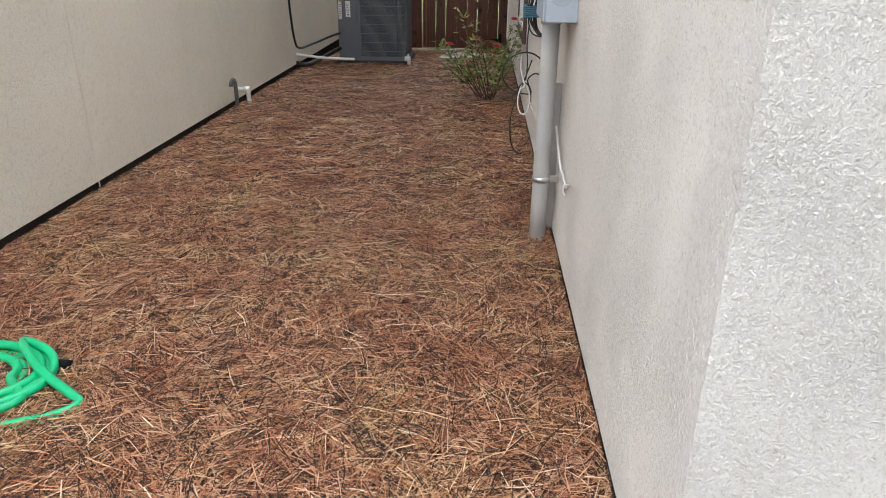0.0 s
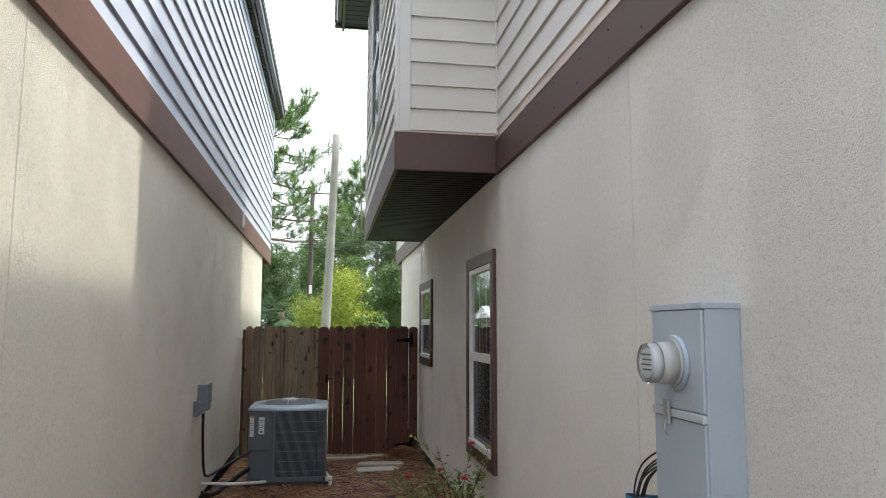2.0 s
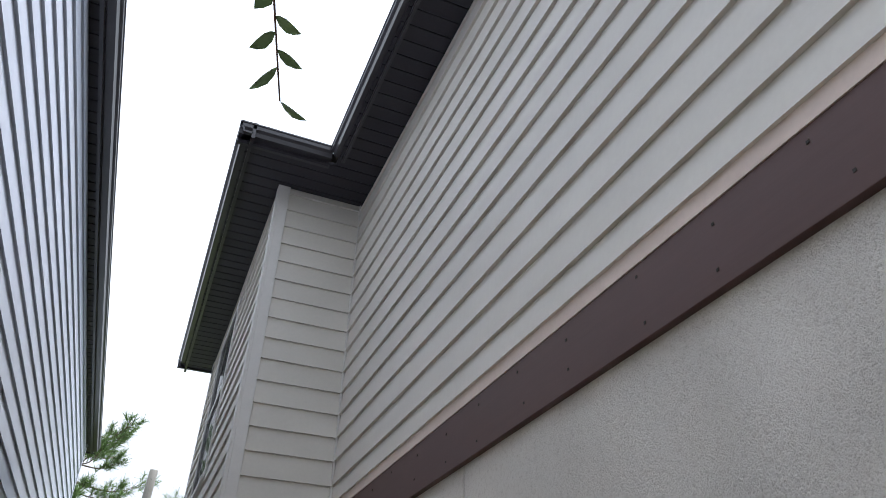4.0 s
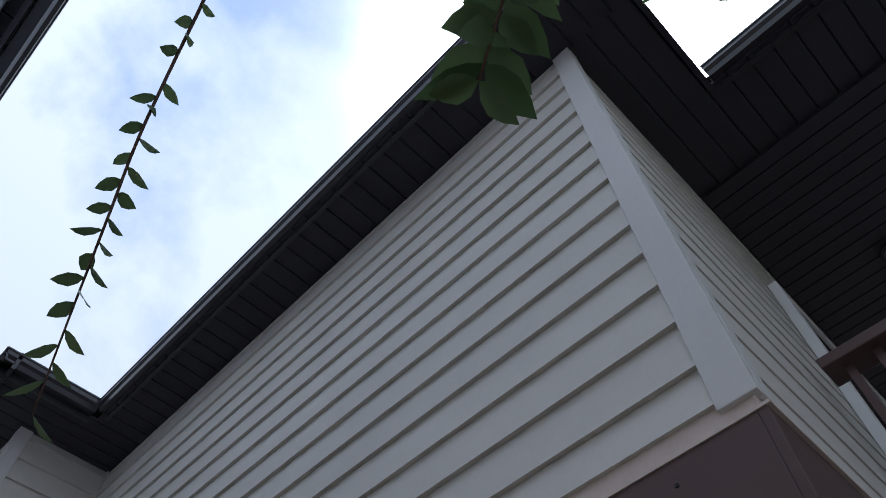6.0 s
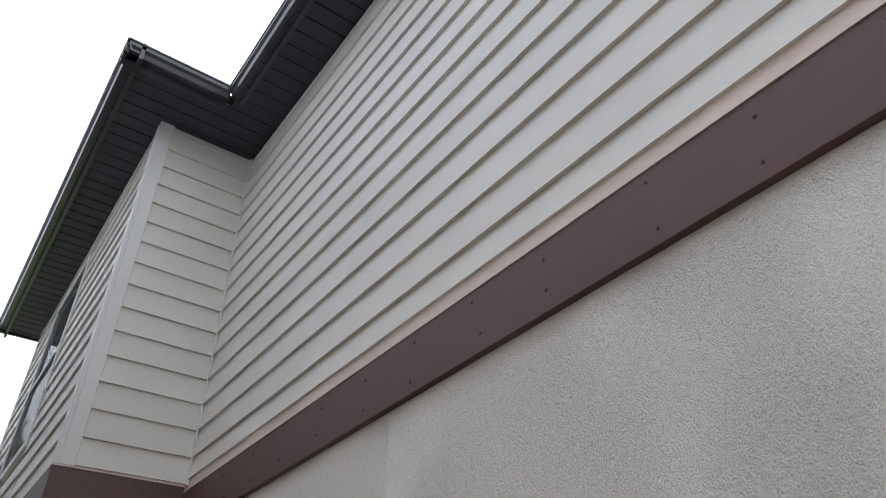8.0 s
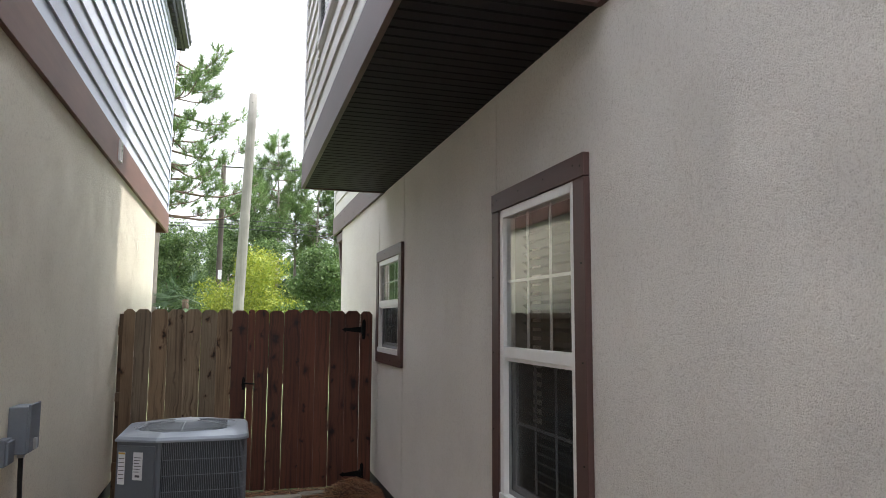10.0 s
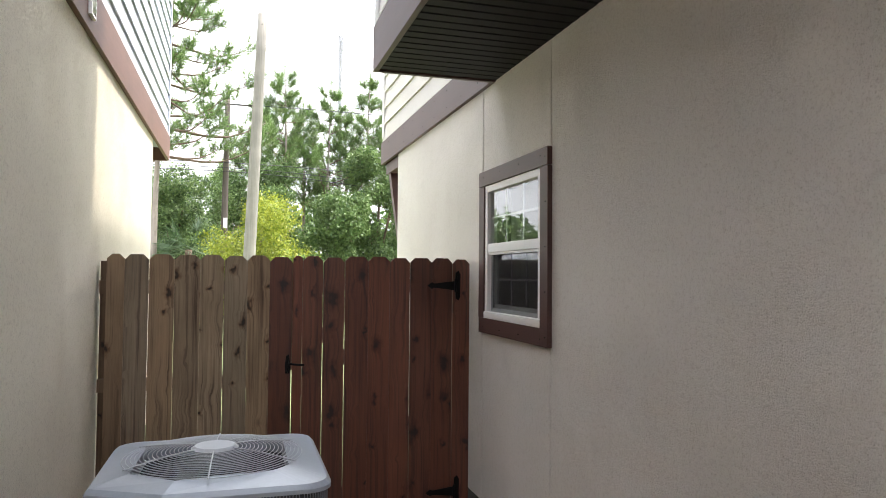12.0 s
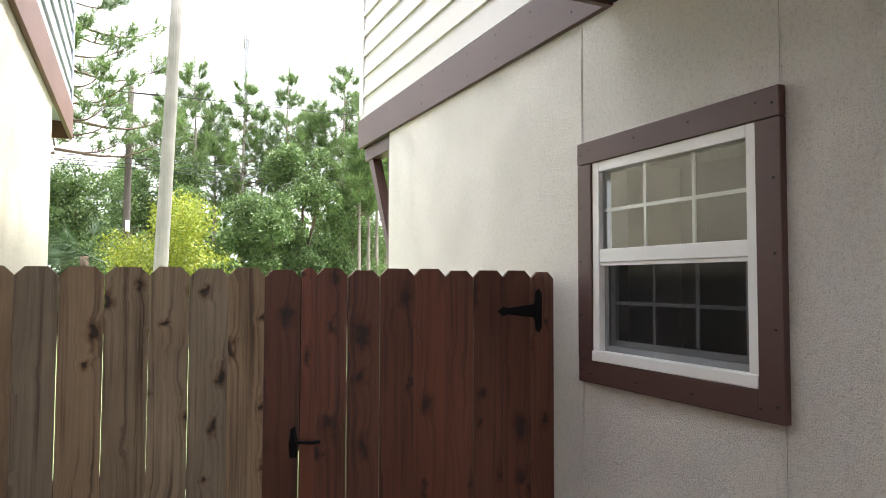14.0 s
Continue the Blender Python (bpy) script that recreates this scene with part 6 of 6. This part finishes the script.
def broad_tree(x, y, h, r, seed, mat="oak", name="tree", label="green broadleaf tree beyond the fence", leaves=5200, size=0.06, low=0.2, tall=1.0):
    rng = random.Random(seed)
    z = float(ground_z(x, y)) - 0.05
    t = thing(name, (x, y, z), label, "bush" if name == "bush" else "tree", "trees beyond the fence")
    bm = bmesh.new()
    tube(bm, [(x, y, z), (x + rng.uniform(-0.1, 0.1), y, z + h * 0.35), (x + rng.uniform(-0.3, 0.3), y, z + h * 0.75)], 0.03 * h * 0.5 + 0.03, 0.03, sides=7, steps=4)
    part("trunk", bm, "bark", t)
    blobs = []
    n = 26
    for i in range(n):
        a = rng.uniform(0, 2 * math.pi)
        k = rng.uniform(0.15, 0.85)
        zz = z + h * (low + (0.92 - low) * rng.uniform(0.0, 1.0))
        shrink = 1.0 - 0.5 * max(0.0, (zz - z) / h - 0.55) / 0.45
        b = r * rng.uniform(0.20, 0.40)
        c = (x + math.cos(a) * r * k * shrink, y + math.sin(a) * r * k * shrink, min(zz, z + h - b))
        blobs.append((*c, b, b, b * rng.uniform(0.7, 1.1) * tall))
        if i < 6:
            bm = bmesh.new()
            tube(bm, [(x, y, z + h * 0.3), ((x + c[0]) / 2, (y + c[1]) / 2, (z + h * 0.3 + c[2]) / 2 + 0.1), c], 0.05, 0.015, sides=5, steps=3)
            part("limb", bm, "bark", t)
    ob = leaf_cloud("crown", blobs, leaves if mat == "lime" else int(leaves * 2.6), size, M[mat], t, seed)
    return t


def needle_tufts(name, tips, per, blade, width, parent, seed, spread=0.75):
    """Bursts of long needles at the twig ends."""
    nr = np.random.default_rng(seed)
    c = np.array([v[:] for v, _ in tips])
    dirs = np.array([v[:] for _, v in tips])
    n = len(c) * per
    d = nr.normal(size=(n, 3)) * spread + np.repeat(dirs, per, 0)
    d /= np.linalg.norm(d, axis=1)[:, None]
    pos = np.repeat(c, per, 0) - np.repeat(dirs, per, 0) * (nr.uniform(0, 0.9, n)[:, None] * blade)
    w = np.cross(d, nr.normal(size=(n, 3)))
    w /= np.linalg.norm(w, axis=1)[:, None]
    ln = blade * nr.uniform(0.6, 1.1, n)[:, None]
    verts = np.stack([pos - w * width, pos + w * width, pos + d * ln + w * width * 0.4, pos + d * ln - w * width * 0.4], 1).reshape(-1, 3)
    return raw_mesh(name, verts, np.arange(n)[:, None] * 4 + np.array([0, 1, 2, 3]), M["pine"], parent)


def pine_tree(x, y, h, spread, seed, first=0.35, label="tall slender pine tree beyond the fence", limbs=40, lean=0.0, rise=0.75, twigs=4, blade=0.40, taper=0.82):
    """A pine: a straight stem, whorls of rising limbs that fork into twigs, a needle burst at every twig end."""
    rng = random.Random(seed)
    z = float(ground_z(x, y)) - 0.05
    t = thing("pine_tree", (x, y, z), label, "tree", "trees beyond the fence")
    top = Vector((x + lean, y, z + h))
    bm = bmesh.new()
    tube(bm, [(x, y, z), (x + lean * 0.3 + rng.uniform(-0.15, 0.15), y, z + h * 0.5), top], 0.0085 * h + 0.03, 0.02, sides=8, steps=6)
    part("trunk", bm, "trunk", t)
    tips = [(top + Vector((0, 0, 0.25)), Vector((0, 0, 1)))]
    bm = bmesh.new()
    whorl = 4
    n = max(4, limbs // whorl)
    for i in range(limbs):
        u = ((i // whorl) + rng.uniform(0.0, 0.5)) / n
        k = first + (0.985 - first) * u
        a = i * 2.4 + rng.uniform(-0.5, 0.5)
        ln = max(0.35, spread * (1.0 - taper * u ** 1.1) * rng.uniform(0.5, 1.15))
        p = Vector((x + lean * k, y, z + h * k))
        out = Vector((math.cos(a), math.sin(a), 0))
        e = p + out * ln + Vector((0, 0, ln * (rise * rng.uniform(0.5, 1.2) + rng.uniform(-0.15, 0.1))))
        m_ = p.lerp(e, 0.55) + Vector((0, 0, -0.13 * ln))
        tube(bm, [p, m_, e], 0.016 + 0.012 * ln, 0.008, sides=4, steps=3)
        tips.append((e, ((e - m_).normalized() + Vector((0, 0, 0.6))).normalized()))
        for q in range(twigs + int(ln * 2.2)):
            s = rng.uniform(0.35, 0.98)
            b = m_.lerp(e, s * 2 - 1) if s > 0.5 else p.lerp(m_, s * 2)
            side = out.cross(Vector((0, 0, 1))) * rng.uniform(-1, 1) + out * rng.uniform(0.1, 0.7) + Vector((0, 0, rng.uniform(0.0, 0.8)))
            f = b + side.normalized() * rng.uniform(0.18, 0.30) * (0.8 + 0.5 * ln)
            tube(bm, [b, f], 0.010, 0.006, sides=3, steps=1)
            tips.append((f, ((f - b).normalized() + Vector((0, 0, 0.7))).normalized()))
    part("branchwork", bm, "bark", t)
    needle_tufts("crown", tips, 30, blade, 0.011, t, seed)
    return t


def fan_palm(x, y, h, seed):
    rng = random.Random(seed)
    z = float(ground_z(x, y)) - 0.05
    t = thing("palm_tree", (x, y, z), "short fan palm with grey-green fronds", "palm", "trees beyond the fence")
    bm = bmesh.new()
    tube(bm, [(x, y, z), (x + 0.05, y, z + h * 0.6), (x, y, z + h)], 0.16, 0.13, sides=9, steps=3)
    part("trunk", bm, "bark", t)
    for i in range(22):
        a = i * 2.4
        el = rng.uniform(-0.5, 1.1)
        d = Vector((math.cos(a) * math.cos(el), math.sin(a) * math.cos(el), math.sin(el)))
        c = Vector((x, y, z + h)) + d * rng.uniform(0.55, 0.85)
        bm = bmesh.new()
        tube(bm, [(x, y, z + h), c], 0.012, 0.008, sides=4, steps=1)
        s = d.cross(Vector((0, 0, 1))).normalized()
        for k in range(-7, 8):
            w = k * 0.16
            ax = d * math.cos(w) + s * math.sin(w) + Vector((0, 0, -0.18 - 0.05 * abs(k)))
            add_leaf(bm, c, ax, ax.cross(Vector((0.1, 0.2, 1))), rng.uniform(0.6, 0.8), 0.028, 0.6)
        part("frond", bm, "palm", t)


def far_woods():
    """Far tree line, as one mass of foliage."""
    rng = random.Random(90)
    blobs = []
    for i in range(70):
        x = rng.uniform(-30, 34)
        y = rng.uniform(58, 66)
        h = rng.uniform(3.0, 7.5)
        for k in range(3):
            r = rng.uniform(1.4, 2.6)
            blobs.append((x + rng.uniform(-1, 1), y, max(r * 0.8, h * (k + 0.4) / 3), r, r, r * 0.9))
    ob = leaf_cloud("far_woods", blobs, 52000, 0.26, M["oak"], None, 91, 0.7)
    tagged(ob, "dense far green woodland beyond the houses", "woods", kind="stuff")


broad_tree(-1.15, 31.0, 4.6, 2.35, 1, "lime", "bush", "bright yellow-green bamboo-like bush beyond the fence", 22000, 0.05, 0.08)
broad_tree(0.3, 30.0, 2.6, 1.1, 41, "oak", "bush", "low green bush beyond the fence", 3000, 0.09, 0.1)
broad_tree(2.2, 33.0, 5.2, 1.8, 2, leaves=9000, low=0.08)
broad_tree(3.8, 34.5, 7.6, 1.9, 3, leaves=12000, low=0.08)
broad_tree(3.2, 40.0, 6.2, 2.4, 4, leaves=10000, low=0.15)
broad_tree(-0.4, 41.0, 7.6, 2.2, 5, leaves=9000, low=0.15)
broad_tree(-2.6, 42.0, 7.8, 2.6, 6, leaves=10000, low=0.12)
broad_tree(-4.6, 40.0, 8.0, 2.7, 7, leaves=12000, low=0.10)
broad_tree(-4.2, 36.0, 6.0, 2.0, 8, leaves=9000, low=0.08)
broad_tree(-7.6, 43.0, 7.0, 2.6, 9, leaves=6000, low=0.1)
broad_tree(6.6, 38.0, 5.4, 2.3, 10, leaves=9000, low=0.10)
broad_tree(8.6, 43.0, 6.2, 2.5, 12, leaves=6000, low=0.12)
broad_tree(11.0, 40.0, 6.2, 2.4, 13, leaves=5000, low=0.10)
fan_palm(-3.5, 33.0, 2.7, 31)
fan_palm(-4.6, 34.5, 2.2, 32)
pine_tree(-4.7, 33.0, 12.9, 3.7, 51, 0.46, "large spreading pine with open crown beyond the fence", 52, 0.6, 0.22, 10, 0.32, 0.45)
for k, (px, py, ph, pw, pf) in enumerate(((0.35, 42.0, 12.1, 1.9, 0.55), (-0.75, 43.5, 10.9, 1.6, 0.58), (1.5, 44.5, 11.0, 1.7, 0.5), (2.7, 42.0, 11.6, 2.2, 0.42), (3.7, 44.0, 10.6, 2.0, 0.45),
                                          (4.72, 42.0, 12.2, 1.9, 0.48), (6.1, 42.5, 10.5, 2.1, 0.45), (7.57, 42.0, 13.0, 2.2, 0.45), (6.9, 45.0, 11.8, 2.2, 0.5), (9.0, 44.0, 12.6, 2.3, 0.45),
                                          (10.8, 45.0, 12.6, 2.4, 0.45), (5.9, 34.0, 7.4, 1.0, 0.6), (6.6, 35.0, 8.2, 1.0, 0.62), (7.3, 36.0, 8.4, 1.1, 0.6), (-2.0, 50.0, 10.0, 2.2, 0.45))):
    pine_tree(px, py, ph, pw, 52 + k, pf)
far_woods()


# ---- poles, wires, mast, far roofs ----
def poles():
    t = thing("utility_pole", (-1.52, 26.0, -0.1), "pale weathered leaning wooden utility pole", "utility pole")
    bm = bmesh.new()
    tube(bm, [(-1.56, 26.0, -0.2), (-1.39, 26.0, 4.4), (-1.23, 26.0, 8.95)], 0.175, 0.135, sides=16, steps=4)
    part("shaft", bm, "pole", t)
    bm = bmesh.new()
    tube(bm, [(-1.25, 25.84, 8.62), (-1.25, 26.16, 8.62)], 0.012, sides=6, steps=1)
    part("bolt", bm, "iron", t)
    p = thing("power_pole", (-2.30, 35.0, -0.1), "dark wooden power pole with transformer and crossarm", "power pole")
    bm = bmesh.new()
    tube(bm, [(-2.33, 35.0, -0.2), (-2.31, 35.0, 4.4), (-2.27, 35.0, 8.7)], 0.14, 0.10, sides=12, steps=3)
    part("shaft", bm, "pole_dark", p)
    bm = bmesh.new()
    tube(bm, [(-2.20, 34.84, 6.75), (-2.20, 34.84, 7.35)], 0.17, sides=14, steps=1)
    can = part("transformer", bm, "pvc_grey", p, "grey transformer can")
    bm = bmesh.new()
    tube(bm, [(-2.20, 34.84, 7.35), (-2.20, 34.84, 7.5)], 0.03, sides=8, steps=1)
    part("bushing", bm, "pvc_white", can)
    boxed("crossarm", (-2.7, -1.35, 34.93, 34.98, 8.42, 8.465), "pole_dark", p)
    boxed("bracket", (-2.35, -2.2, 34.8, 34.9, 3.5, 3.9), "pvc_white", p)
    for k, (z0, z1) in enumerate(((8.45, 9.3), (5.9, 5.4), (5.75, 5.0), (6.1, 6.2))):
        w = thing("power_line", (-2.3, 35.0, z0), "thin sagging overhead power line", "wire", "overhead lines")
        bm = bmesh.new()
        tube(bm, [(-40, 35.2, z0 + 0.5), (-20, 35.1, z0 - 0.3), (-2.3, 34.9, z0), (8, 35, (z0 + z1) / 2 - 0.35), (24, 35, z1)], 0.014, sides=5, steps=8)
        part("wire", bm, "cable", w)
    m = thing("radio_mast", (22.1, 180.0, 0), "far slender lattice radio mast", "mast")
    bm = bmesh.new()
    for dx, dy in ((-0.3, -0.3), (0.3, -0.3), (0, 0.35)):
        tube(bm, [(22.1 + dx, 180 + dy, -0.1), (22.1 + dx, 180 + dy, 62.0)], 0.2, sides=5, steps=1)
    for i in range(60):
        z = 1 + i
        tube(bm, [(21.8, 179.7, z), (22.4, 179.7, z + 1)], 0.08, sides=4, steps=1)
        tube(bm, [(22.4, 179.7, z), (22.1, 180.35, z + 1)], 0.08, sides=4, steps=1)
    part("lattice", bm, "mast", m)
    bm = bmesh.new()
    for dx in (-0.5, 0.5):
        tube(bm, [(22.1 + dx, 179.7, 58), (22.1 + dx, 179.7, 65)], 0.14, sides=5, steps=1)
    part("antenna", bm, "mast", m)


def far_house(x, y, w, d, h, label):
    t = thing("far_house", (x, y, -0.12), label, "house")
    boxed("wall", (x - w / 2, x + w / 2, y, y + d, -0.12, h), "far_wall", t)
    bm = bmesh.new()
    prism(bm, [(y - 0.3, h), (y + d + 0.3, h), (y + d / 2, h + 0.55)], "x", x - w / 2 - 0.3, x + w / 2 + 0.3)
    part("roof", bm, "white_roof", t)
    for k in (-0.25, 0.25):
        boxed("window", (x + w * k - 0.4, x + w * k + 0.4, y - 0.03, y, 1.0, 1.9), "room", t)


poles()
far_house(-4.9, 37.8, 2.8, 3.0, 1.9, "low white-roofed shed beyond the fence")
far_house(-8.0, 30.0, 4.5, 3.0, 2.3, "white-roofed low building beyond the fence")
